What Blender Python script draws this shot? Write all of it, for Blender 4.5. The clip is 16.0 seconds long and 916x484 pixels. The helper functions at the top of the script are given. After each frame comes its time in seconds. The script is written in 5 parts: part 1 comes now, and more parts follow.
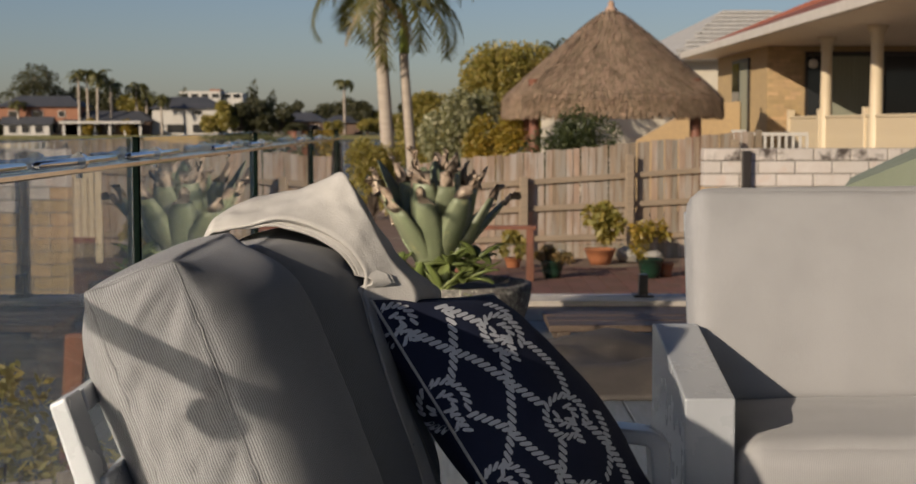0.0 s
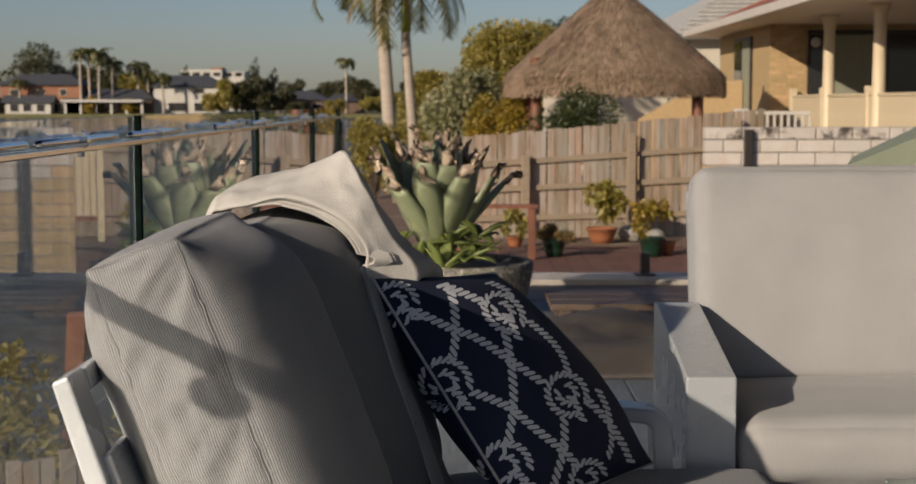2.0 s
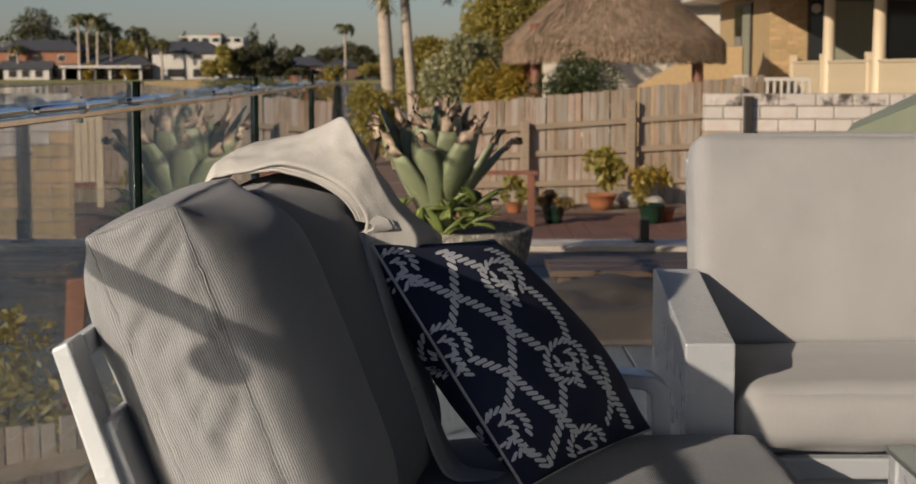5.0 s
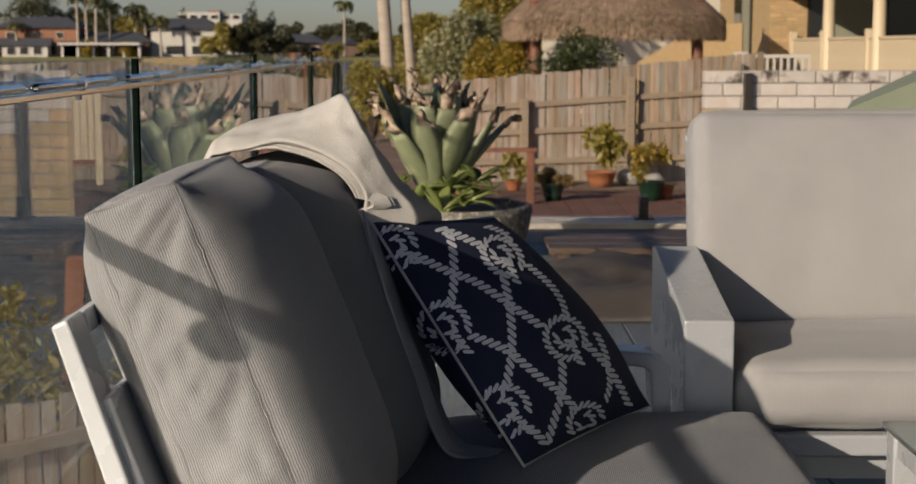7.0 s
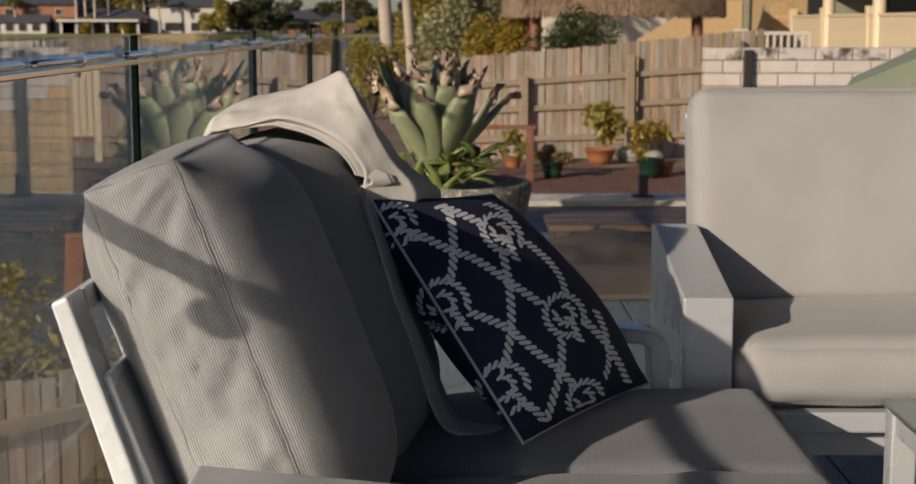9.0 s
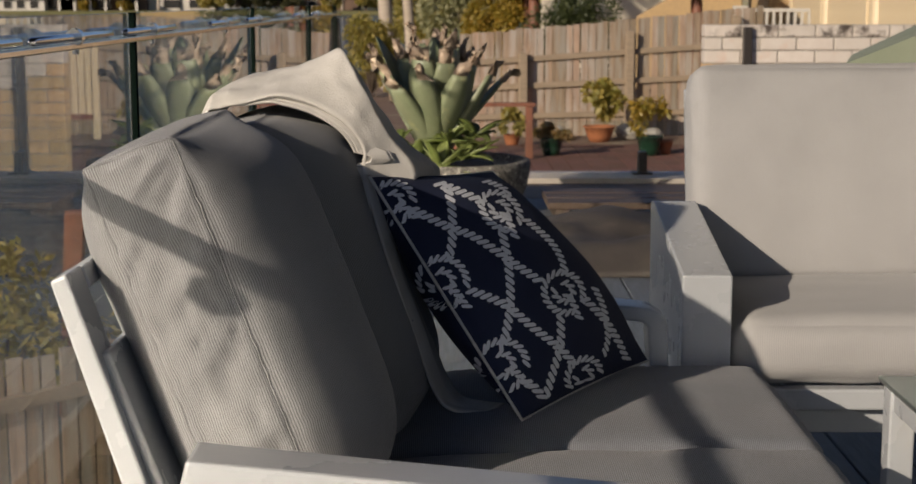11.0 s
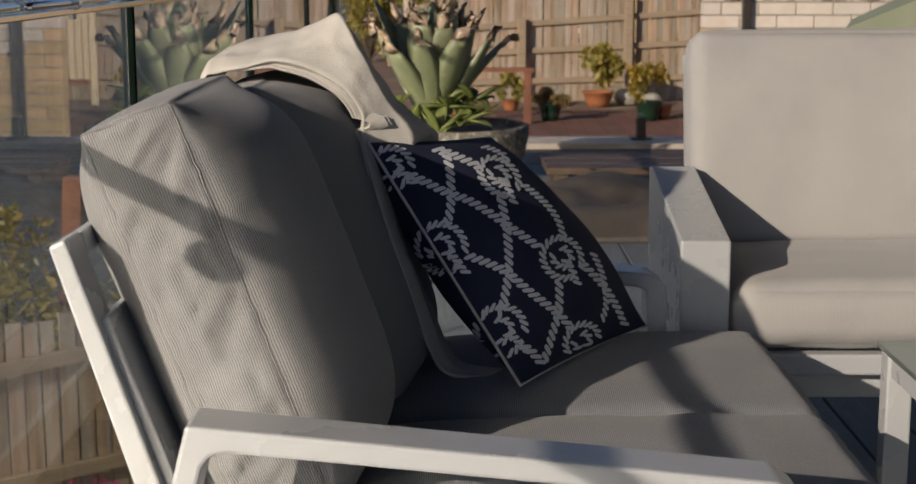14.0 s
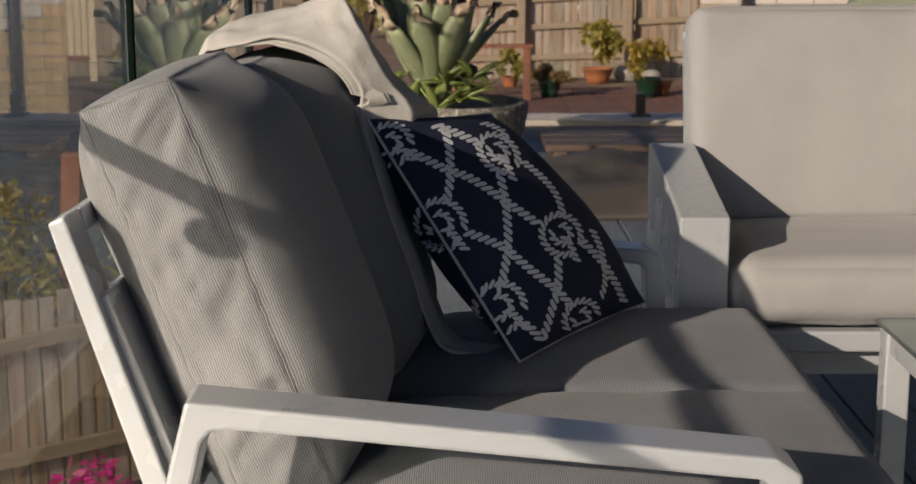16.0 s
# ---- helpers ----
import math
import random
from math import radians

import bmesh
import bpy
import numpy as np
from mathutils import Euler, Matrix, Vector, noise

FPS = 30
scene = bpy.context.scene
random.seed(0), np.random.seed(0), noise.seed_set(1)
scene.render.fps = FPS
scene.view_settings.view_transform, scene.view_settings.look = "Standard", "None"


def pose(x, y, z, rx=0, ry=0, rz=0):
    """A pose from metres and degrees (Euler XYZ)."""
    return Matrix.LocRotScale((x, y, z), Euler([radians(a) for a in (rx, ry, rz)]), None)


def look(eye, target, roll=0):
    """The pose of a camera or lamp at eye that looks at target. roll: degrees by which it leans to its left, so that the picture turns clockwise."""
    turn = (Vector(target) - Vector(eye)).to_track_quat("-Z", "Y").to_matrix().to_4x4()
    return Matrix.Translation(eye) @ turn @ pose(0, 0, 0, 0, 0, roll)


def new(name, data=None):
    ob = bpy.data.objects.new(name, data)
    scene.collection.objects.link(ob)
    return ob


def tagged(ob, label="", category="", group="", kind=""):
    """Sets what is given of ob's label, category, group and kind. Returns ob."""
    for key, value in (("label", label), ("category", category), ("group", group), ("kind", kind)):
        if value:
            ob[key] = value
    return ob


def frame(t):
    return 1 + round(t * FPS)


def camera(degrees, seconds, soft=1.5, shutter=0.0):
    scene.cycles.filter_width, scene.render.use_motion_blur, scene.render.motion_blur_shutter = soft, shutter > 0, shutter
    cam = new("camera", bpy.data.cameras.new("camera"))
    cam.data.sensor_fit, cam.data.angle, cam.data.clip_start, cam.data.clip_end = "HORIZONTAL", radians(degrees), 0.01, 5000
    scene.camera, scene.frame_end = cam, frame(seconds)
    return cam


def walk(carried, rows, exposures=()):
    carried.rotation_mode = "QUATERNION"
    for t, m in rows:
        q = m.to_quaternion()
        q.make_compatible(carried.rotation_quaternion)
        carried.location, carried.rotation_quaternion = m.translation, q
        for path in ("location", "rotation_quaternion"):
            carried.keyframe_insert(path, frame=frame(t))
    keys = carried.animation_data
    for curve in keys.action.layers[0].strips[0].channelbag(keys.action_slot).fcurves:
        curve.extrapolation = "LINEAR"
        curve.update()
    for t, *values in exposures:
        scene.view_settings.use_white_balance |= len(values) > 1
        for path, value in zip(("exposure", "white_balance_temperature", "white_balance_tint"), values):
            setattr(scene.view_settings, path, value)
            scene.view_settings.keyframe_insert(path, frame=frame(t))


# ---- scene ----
cam = camera(33.56, 16.0, soft=1.6)
cam.data.dof.use_dof, cam.data.dof.focus_distance, cam.data.dof.aperture_fstop = True, 2.5, 12.0
EYE = 1.12
# seconds, yaw, pitch, roll: a tripod head that slowly tilts down
ROWS = [
    (0.0, 0.0, -4.443, 0.035),
    (0.5, -0.004, -4.647, 0.052),
    (1.0, 0.052, -4.842, 0.037),
    (1.5, 0.065, -5.045, 0.03),
    (2.0, 0.069, -5.244, 0.018),
    (2.5, 0.066, -5.451, 0.013),
    (3.0, 0.056, -5.668, -0.014),
    (3.5, 0.049, -5.877, -0.007),
    (4.0, 0.054, -6.087, -0.011),
    (6.5, 0.022, -7.146, -0.022),
    (7.0, 0.021, -7.363, -0.007),
    (7.5, 0.013, -7.584, 0.002),
    (8.0, -0.0, -7.796, -0.0),
    (8.5, 0.006, -8.007, -0.017),
    (9.0, 0.002, -8.221, -0.029),
    (11.5, -0.046, -9.29, -0.021),
    (12.0, -0.051, -9.514, -0.038),
    (12.5, -0.068, -9.734, -0.031),
    (13.0, -0.086, -9.955, -0.029),
    (13.5, -0.1, -10.163, -0.017),
    (14.0, -0.094, -10.37, -0.015),
    (14.5, -0.095, -10.6, -0.042),
    (15.0, -0.097, -10.819, -0.035),
    (15.5, -0.121, -11.031, -0.024),
    (16.0, -0.119, -11.248, -0.04),
]
walk(cam, [(t, pose(0, 0, EYE, 90 + pitch, roll, yaw)) for t, yaw, pitch, roll in ROWS])

# ---- light ----
RAY = Vector((1.0, 1.15, -0.53)).normalized()
world = bpy.data.worlds.new("sky")
scene.world = world
world.use_nodes = True
wt = world.node_tree
sky = wt.nodes.new("ShaderNodeTexSky")
sky.sky_type, sky.sun_disc = "NISHITA", False
sky.sun_elevation, sky.sun_rotation = radians(19.2), radians(221.0)
sky.air_density, sky.dust_density, sky.ozone_density = 1.0, 0.6, 2.0
back = wt.nodes["Background"]
tint = wt.nodes.new("ShaderNodeMix")
tint.data_type, tint.blend_type = "RGBA", "MULTIPLY"
tint.inputs[0].default_value, tint.inputs[7].default_value = 1.0, (0.98, 1.0, 1.22, 1)
wt.links.new(sky.outputs[0], tint.inputs[6])
wt.links.new(tint.outputs[2], back.inputs[0])
back.inputs[1].default_value = 0.055
sun_data = bpy.data.lights.new("sun", "SUN")
sun_data.energy, sun_data.angle, sun_data.color = 4.3, radians(0.6), (1.0, 0.85, 0.68)
sun = new("sun", sun_data)
sun.matrix_world = look((0, 0, 0), RAY)
scene.view_settings.exposure = 0.0


# ---- mesh helpers ----
def part(name, bm, material, parent=None, label="", smooth=False):
    me = bpy.data.meshes.new(name)
    bm.to_mesh(me)
    bm.free()
    if smooth:
        me.shade_smooth()
    for m in (material if isinstance(material, (list, tuple)) else [material]):
        me.materials.append(m)
    ob = new(name, me)
    if parent is not None:
        ob.parent = parent
    if label:
        ob["label"] = label
    return ob


def thing(name, label, category, group="", at=(0, 0, 0), rz=0):
    ob = new(name)
    ob.empty_display_size = 0.1
    ob.matrix_basis = pose(*at, 0, 0, rz)
    return tagged(ob, label, category, group)


def box(bm, lo, hi, bevel=0.0, m=None, seg=2):
    """An upright box from corner lo to corner hi."""
    lo, hi = Vector(lo), Vector(hi)
    made = bmesh.ops.create_cube(bm, size=1.0)
    vs = made["verts"]
    mid, size = (lo + hi) / 2, hi - lo
    for v in vs:
        v.co = Vector((v.co.x * size.x, v.co.y * size.y, v.co.z * size.z)) + mid
        if m is not None:
            v.co = m @ v.co
    if bevel > 0:
        es = list({e for v in vs for e in v.link_edges})
        bmesh.ops.bevel(bm, geom=es, offset=bevel, segments=seg, profile=0.5, affect="EDGES")
    return bm


def boxed(lo, hi, bevel=0.0, m=None, seg=2):
    return box(bmesh.new(), lo, hi, bevel, m, seg)


def prism(bm, outline, axis, a, b, bevel=0.0):
    """An outline in the plane across an axis, drawn out from a to b along it."""
    def place(p, w):
        return {"y": (p[0], w, p[1]), "x": (w, p[0], p[1]), "z": (p[0], p[1], w)}[axis]
    n = len(outline)
    va = [bm.verts.new(place(p, a)) for p in outline]
    vb = [bm.verts.new(place(p, b)) for p in outline]
    fs = [bm.faces.new(va), bm.faces.new(vb[::-1])]
    fs += [bm.faces.new((va[i], vb[i], vb[(i + 1) % n], va[(i + 1) % n])) for i in range(n)]
    bmesh.ops.recalc_face_normals(bm, faces=fs)
    if bevel > 0:
        es = list({e for f in fs for e in f.edges})
        bmesh.ops.bevel(bm, geom=es, offset=bevel, segments=2, profile=0.5, affect="EDGES")
    return bm


def tube(bm, path, radii, sides=10, caps=True, flat=1.0):
    """A round or flattened tube along a path of points."""
    pts = [Vector(p) for p in path]
    if not isinstance(radii, (list, tuple)):
        radii = [radii] * len(pts)
    rings, up = [], None
    for i, p in enumerate(pts):
        d = (pts[min(i + 1, len(pts) - 1)] - pts[max(i - 1, 0)]).normalized()
        if up is None:
            up = d.orthogonal().normalized()
        up = (up - d * up.dot(d)).normalized()
        side = d.cross(up)
        ring = []
        for k in range(sides):
            a = 2 * math.pi * k / sides
            ring.append(bm.verts.new(p + radii[i] * (math.cos(a) * up * flat + math.sin(a) * side)))
        rings.append(ring)
    for r0, r1 in zip(rings, rings[1:]):
        for k in range(sides):
            bm.faces.new((r0[k], r0[(k + 1) % sides], r1[(k + 1) % sides], r1[k]))
    if caps:
        bm.faces.new(rings[0][::-1])
        bm.faces.new(rings[-1])
    return bm


def lathe(bm, profile, centre=(0, 0, 0), sides=32):
    rings = []
    for r, z in profile:
        rings.append([bm.verts.new((centre[0] + r * math.cos(2 * math.pi * k / sides), centre[1] + r * math.sin(2 * math.pi * k / sides), centre[2] + z)) for k in range(sides)])
    for a, b in zip(rings, rings[1:]):
        for k in range(sides):
            bm.faces.new((a[k], a[(k + 1) % sides], b[(k + 1) % sides], b[k]))
    bm.faces.new(rings[0][::-1])
    bm.faces.new(rings[-1])
    return bm


def raw(verts, faces):
    bm = bmesh.new()
    vs = [bm.verts.new(v) for v in verts]
    for f in faces:
        bm.faces.new([vs[i] for i in f])
    return bm


# ---- materials ----
def node(nt, kind, **kw):
    n = nt.nodes.new(kind)
    for k, v in kw.items():
        n.inputs[k].default_value = v
    return n


def mat(name, a, b=None, rough=0.6, scale=8.0, metal=0.0, bump=0.15, bscale=60.0, spec=0.5, stretch=(1, 1, 1), island=0.0, objvar=0.0, pos=False, dirt=None, dirt_at=(0.5, 0.7), dirt_scale=2.0, rvar=0.12):
    """A surface: base colour a varied towards b by noise, fine relief, a second, larger stain, and a shift from piece to piece."""
    m = bpy.data.materials.new(name)
    m.use_nodes = True
    nt = m.node_tree
    p = nt.nodes["Principled BSDF"]
    p.inputs["Metallic"].default_value = metal
    p.inputs["Specular IOR Level"].default_value = spec
    b = b or tuple(c * 0.75 for c in a)
    co = nt.nodes.new("ShaderNodeTexCoord")
    mp = nt.nodes.new("ShaderNodeMapping")
    mp.inputs["Scale"].default_value = stretch
    nt.links.new(nt.nodes.new("ShaderNodeNewGeometry").outputs["Position"] if pos or objvar else co.outputs["Object"], mp.inputs[0])
    n1 = node(nt, "ShaderNodeTexNoise", Scale=scale, Detail=6.0, Roughness=0.6)
    nt.links.new(mp.outputs[0], n1.inputs["Vector"])
    ramp = nt.nodes.new("ShaderNodeValToRGB")
    ramp.color_ramp.elements[0].position, ramp.color_ramp.elements[1].position = 0.3, 0.7
    ramp.color_ramp.elements[0].color, ramp.color_ramp.elements[1].color = (*a, 1), (*b, 1)
    nt.links.new(n1.outputs["Fac"], ramp.inputs[0])
    out = ramp.outputs[0]
    if dirt:
        n3 = node(nt, "ShaderNodeTexNoise", Scale=dirt_scale, Detail=5.0, Roughness=0.65)
        nt.links.new(mp.outputs[0], n3.inputs["Vector"])
        rg = nt.nodes.new("ShaderNodeMapRange")
        rg.inputs[1].default_value, rg.inputs[2].default_value = dirt_at
        nt.links.new(n3.outputs["Fac"], rg.inputs[0])
        mx = nt.nodes.new("ShaderNodeMix")
        mx.data_type = "RGBA"
        nt.links.new(rg.outputs[0], mx.inputs[0])
        nt.links.new(out, mx.inputs[6])
        mx.inputs[7].default_value = (*dirt, 1)
        out = mx.outputs[2]
    if island or objvar:
        src = nt.nodes.new("ShaderNodeNewGeometry").outputs["Random Per Island"] if island else nt.nodes.new("ShaderNodeObjectInfo").outputs["Random"]
        amt = island or objvar
        rg = nt.nodes.new("ShaderNodeMapRange")
        rg.inputs[3].default_value, rg.inputs[4].default_value = 1 - amt, 1 + amt
        nt.links.new(src, rg.inputs[0])
        hs = nt.nodes.new("ShaderNodeHueSaturation")
        nt.links.new(rg.outputs[0], hs.inputs["Value"])
        nt.links.new(out, hs.inputs["Color"])
        r2 = nt.nodes.new("ShaderNodeMapRange")
        r2.inputs[3].default_value, r2.inputs[4].default_value = 0.5 + amt * 0.05, 0.5 - amt * 0.05
        nt.links.new(src, r2.inputs[0])
        nt.links.new(r2.outputs[0], hs.inputs["Hue"])
        out = hs.outputs[0]
    nt.links.new(out, p.inputs["Base Color"])
    rr = nt.nodes.new("ShaderNodeMapRange")
    rr.inputs[3].default_value, rr.inputs[4].default_value = max(0.02, rough - rvar), min(1, rough + rvar)
    nt.links.new(n1.outputs["Fac"], rr.inputs[0])
    nt.links.new(rr.outputs[0], p.inputs["Roughness"])
    if bump:
        n2 = node(nt, "ShaderNodeTexNoise", Scale=bscale, Detail=4.0)
        nt.links.new(mp.outputs[0], n2.inputs["Vector"])
        bp = node(nt, "ShaderNodeBump", Strength=bump, Distance=0.004)
        nt.links.new(n2.outputs["Fac"], bp.inputs["Height"])
        nt.links.new(bp.outputs[0], p.inputs["Normal"])
    return m


def leafy(name, a, b, rough=0.5):
    m = mat(name, a, b, rough=rough, scale=1.5, bump=0.0, island=0.45)
    nt = m.node_tree
    p = nt.nodes["Principled BSDF"]
    p.inputs["Subsurface Weight"].default_value = 0.0
    out = nt.nodes["Material Output"]
    tr = nt.nodes.new("ShaderNodeBsdfTranslucent")
    tr.inputs[0].default_value = (min(1, b[0] * 2.0), min(1, b[1] * 2.0), b[2], 1)
    mx = nt.nodes.new("ShaderNodeMixShader")
    mx.inputs[0].default_value = 0.25
    nt.links.new(p.outputs[0], mx.inputs[1])
    nt.links.new(tr.outputs[0], mx.inputs[2])
    nt.links.new(mx.outputs[0], out.inputs[0])
    return m


def ribbed(name, a, b, pitch, low, axis=0):
    """A woven cloth with fine raised ribs that run along the cushion's length."""
    m = mat(name, a, b, rough=0.85, scale=5.0, bump=0.0, spec=0.25, dirt=tuple(c * 0.86 for c in a), dirt_scale=3.0)
    nt = m.node_tree
    p = nt.nodes["Principled BSDF"]
    uv = nt.nodes.new("ShaderNodeUVMap")
    uv.uv_map = "rib"
    sx = nt.nodes.new("ShaderNodeSeparateXYZ")
    nt.links.new(uv.outputs[0], sx.inputs[0])
    mul = nt.nodes.new("ShaderNodeMath")
    mul.operation = "MULTIPLY"
    mul.inputs[1].default_value = 2 * math.pi / pitch
    nt.links.new(sx.outputs[axis], mul.inputs[0])
    sn = nt.nodes.new("ShaderNodeMath")
    sn.operation = "SINE"
    nt.links.new(mul.outputs[0], sn.inputs[0])
    rg = nt.nodes.new("ShaderNodeMapRange")
    rg.inputs[1].default_value, rg.inputs[2].default_value = -0.9, 0.2
    rg.inputs[3].default_value, rg.inputs[4].default_value = low, 1.0
    nt.links.new(sn.outputs[0], rg.inputs[0])
    old = p.inputs["Base Color"].links[0].from_socket
    hs = nt.nodes.new("ShaderNodeHueSaturation")
    nt.links.new(rg.outputs[0], hs.inputs["Value"])
    nt.links.new(old, hs.inputs["Color"])
    nt.links.new(hs.outputs[0], p.inputs["Base Color"])
    wv = node(nt, "ShaderNodeTexNoise", Scale=420.0, Detail=2.0)
    co = nt.nodes.new("ShaderNodeTexCoord")
    nt.links.new(co.outputs["Object"], wv.inputs["Vector"])
    ad = nt.nodes.new("ShaderNodeMath")
    ad.operation = "ADD"
    nt.links.new(wv.outputs["Fac"], ad.inputs[0])
    nt.links.new(rg.outputs[0], ad.inputs[1])
    bp = node(nt, "ShaderNodeBump", Strength=0.35, Distance=0.0015)
    nt.links.new(ad.outputs[0], bp.inputs["Height"])
    nt.links.new(bp.outputs[0], p.inputs["Normal"])
    p.inputs["Sheen Weight"].default_value = 0.15
    return m


def glassy(name, tint, rough=0.0):
    m = bpy.data.materials.new(name)
    m.use_nodes = True
    nt = m.node_tree
    p = nt.nodes["Principled BSDF"]
    p.inputs["Base Color"].default_value = (*tint, 1)
    p.inputs["Roughness"].default_value = rough
    p.inputs["IOR"].default_value = 1.5
    p.inputs["Transmission Weight"].default_value = 1.0
    return m


M = {}
M["grey_cloth"] = ribbed("grey ribbed outdoor cloth", (0.300, 0.303, 0.310), (0.255, 0.260, 0.270), 0.0036, 0.42)
# the same grey cloth, darker and bluer to hold the seats' shade
M["shaded_seat_cloth"] = ribbed("grey ribbed seat cloth with shade in its colour", (0.215, 0.227, 0.254), (0.190, 0.202, 0.228), 0.0032, 0.40)
M["pale_cloth"] = ribbed("pale grey ribbed outdoor cloth", (0.375, 0.370, 0.368), (0.345, 0.340, 0.338), 0.0036, 0.82)
M["piping"] = mat("grey cloth piping", (0.25, 0.252, 0.258), rough=0.9, scale=40, bump=0.3, bscale=300, spec=0.2)
M["white_metal"] = mat("white powder coat", (0.41, 0.428, 0.45), (0.385, 0.403, 0.425), rough=0.27, scale=3, bump=0.03, bscale=500, dirt=(0.42, 0.41, 0.39), dirt_at=(0.62, 0.8))
M["towel"] = mat("cream woven cotton", (0.54, 0.52, 0.485), (0.48, 0.46, 0.425), rough=0.95, scale=30, bump=0.35, bscale=380, spec=0.1)
M["navy"] = mat("navy cotton", (0.017, 0.022, 0.048), (0.023, 0.029, 0.060), rough=0.85, scale=20, bump=0.3, bscale=700, spec=0.2)
M["rope_print"] = mat("white rope print", (0.68, 0.70, 0.74), (0.60, 0.62, 0.67), rough=0.85, scale=90, bump=0.2, bscale=600, spec=0.2)
M["cord"] = mat("pale piping cord", (0.55, 0.55, 0.55), rough=0.8, scale=80, bump=0.4, bscale=500)
M["deck"] = mat("grey composite board", (0.118, 0.134, 0.154), (0.084, 0.097, 0.114), rough=0.6, scale=6, stretch=(12, 1, 12), bump=0.3, bscale=40, objvar=0.12, dirt=(0.12, 0.12, 0.115), dirt_at=(0.55, 0.75))
M["chrome"] = mat("polished stainless steel", (0.62, 0.62, 0.63), (0.56, 0.56, 0.58), rough=0.1, metal=1.0, bump=0.0, rvar=0.05)
M["rail_steel"] = mat("warm stainless flat bar", (0.62, 0.52, 0.40), (0.54, 0.45, 0.34), rough=0.14, metal=1.0, scale=20, stretch=(1, 0.05, 1), bump=0.05)
M["glass"] = glassy("clear toughened glass", (0.93, 0.97, 0.95))
M["glass_edge"] = mat("dark glass edge seal", (0.003, 0.006, 0.005), spec=0.0, rough=0.9, bump=0.0)
M["table_glass"] = glassy("frosted table glass", (0.78, 0.86, 0.83), rough=0.35)
M["slab"] = mat("pale concrete kerb", (0.42, 0.38, 0.33), (0.34, 0.31, 0.27), rough=0.5, scale=12, bump=0.2, dirt=(0.25, 0.22, 0.18))
M["pot"] = mat("weathered dark stone", (0.20, 0.185, 0.165), (0.035, 0.033, 0.03), rough=0.9, scale=45, bump=0.9, bscale=90, dirt=(0.40, 0.38, 0.34), dirt_at=(0.56, 0.66), dirt_scale=30)
M["soil"] = mat("dark potting soil", (0.05, 0.035, 0.025), rough=1.0, scale=60, bump=1.0, bscale=80)
M["agave"] = mat("pale green agave leaf", (0.135, 0.16, 0.09), (0.20, 0.22, 0.135), rough=0.5, scale=9, stretch=(1, 1, 0.3), bump=0.15, island=0.18, dirt=(0.34, 0.33, 0.16), dirt_at=(0.6, 0.75), dirt_scale=14)
M["agave_dry"] = mat("dried brown leaf tip", (0.24, 0.165, 0.11), (0.47, 0.38, 0.29), rough=0.9, scale=22, bump=0.6, bscale=120, island=0.25)
M["agave_young"] = leafy("bright green young leaf", (0.085, 0.12, 0.03), (0.135, 0.165, 0.045))
M["paling"] = mat("weathered fence paling", (0.38, 0.28, 0.19), (0.20, 0.145, 0.10), rough=0.85, scale=3, stretch=(6, 6, 0.5), bump=0.5, bscale=30, objvar=0.22, dirt=(0.34, 0.30, 0.25), dirt_at=(0.46, 0.6))
M["rail_wood"] = mat("weathered grey rail timber", (0.34, 0.265, 0.185), (0.25, 0.195, 0.135), rough=0.9, scale=5, stretch=(0.5, 6, 6), bump=0.5, bscale=30)
M["white_block"] = mat("white painted brick", (0.58, 0.53, 0.47), (0.52, 0.46, 0.40), rough=0.8, scale=7, bump=0.3, bscale=30, objvar=0.07, dirt=(0.55, 0.42, 0.34), dirt_at=(0.58, 0.72), dirt_scale=4)
M["cap_block"] = mat("mould-stained white brick", (0.58, 0.53, 0.47), (0.48, 0.42, 0.36), rough=0.85, scale=7, bump=0.3, bscale=30, objvar=0.06, dirt=(0.07, 0.055, 0.045), dirt_at=(0.50, 0.60), dirt_scale=3.2)
M["yellow_brick"] = mat("yellow clay brick", (0.52, 0.36, 0.18), (0.44, 0.31, 0.17), rough=0.85, scale=9, bump=0.3, bscale=40, objvar=0.16)
M["mortar"] = mat("grey mortar", (0.33, 0.30, 0.26), rough=0.95, scale=20, bump=0.5)
M["cream"] = mat("cream painted timber", (0.66, 0.55, 0.37), (0.60, 0.49, 0.33), rough=0.5, scale=4, bump=0.08)
M["soffit"] = mat("off-white soffit paint", (0.80, 0.69, 0.56), (0.75, 0.64, 0.52), rough=0.6, scale=3, bump=0.05)
M["gutter"] = mat("cream steel gutter", (0.68, 0.61, 0.52), (0.6, 0.54, 0.46), rough=0.4, scale=3, bump=0.05)
M["tile_red"] = mat("red concrete roof tile", (0.30, 0.10, 0.06), (0.24, 0.08, 0.05), rough=0.8, scale=6, bump=0.3, island=0.2)
M["tile_grey"] = mat("pale grey roof tile", (0.50, 0.48, 0.44), (0.42, 0.40, 0.37), rough=0.8, scale=6, bump=0.3, island=0.12)
M["tile_dark"] = mat("charcoal roof tile", (0.055, 0.058, 0.065), (0.08, 0.08, 0.085), rough=0.7, scale=0.6, bump=0.3, bscale=3)
M["dark_frame"] = mat("dark bronze aluminium", (0.035, 0.028, 0.022), rough=0.4, scale=5, bump=0.0)
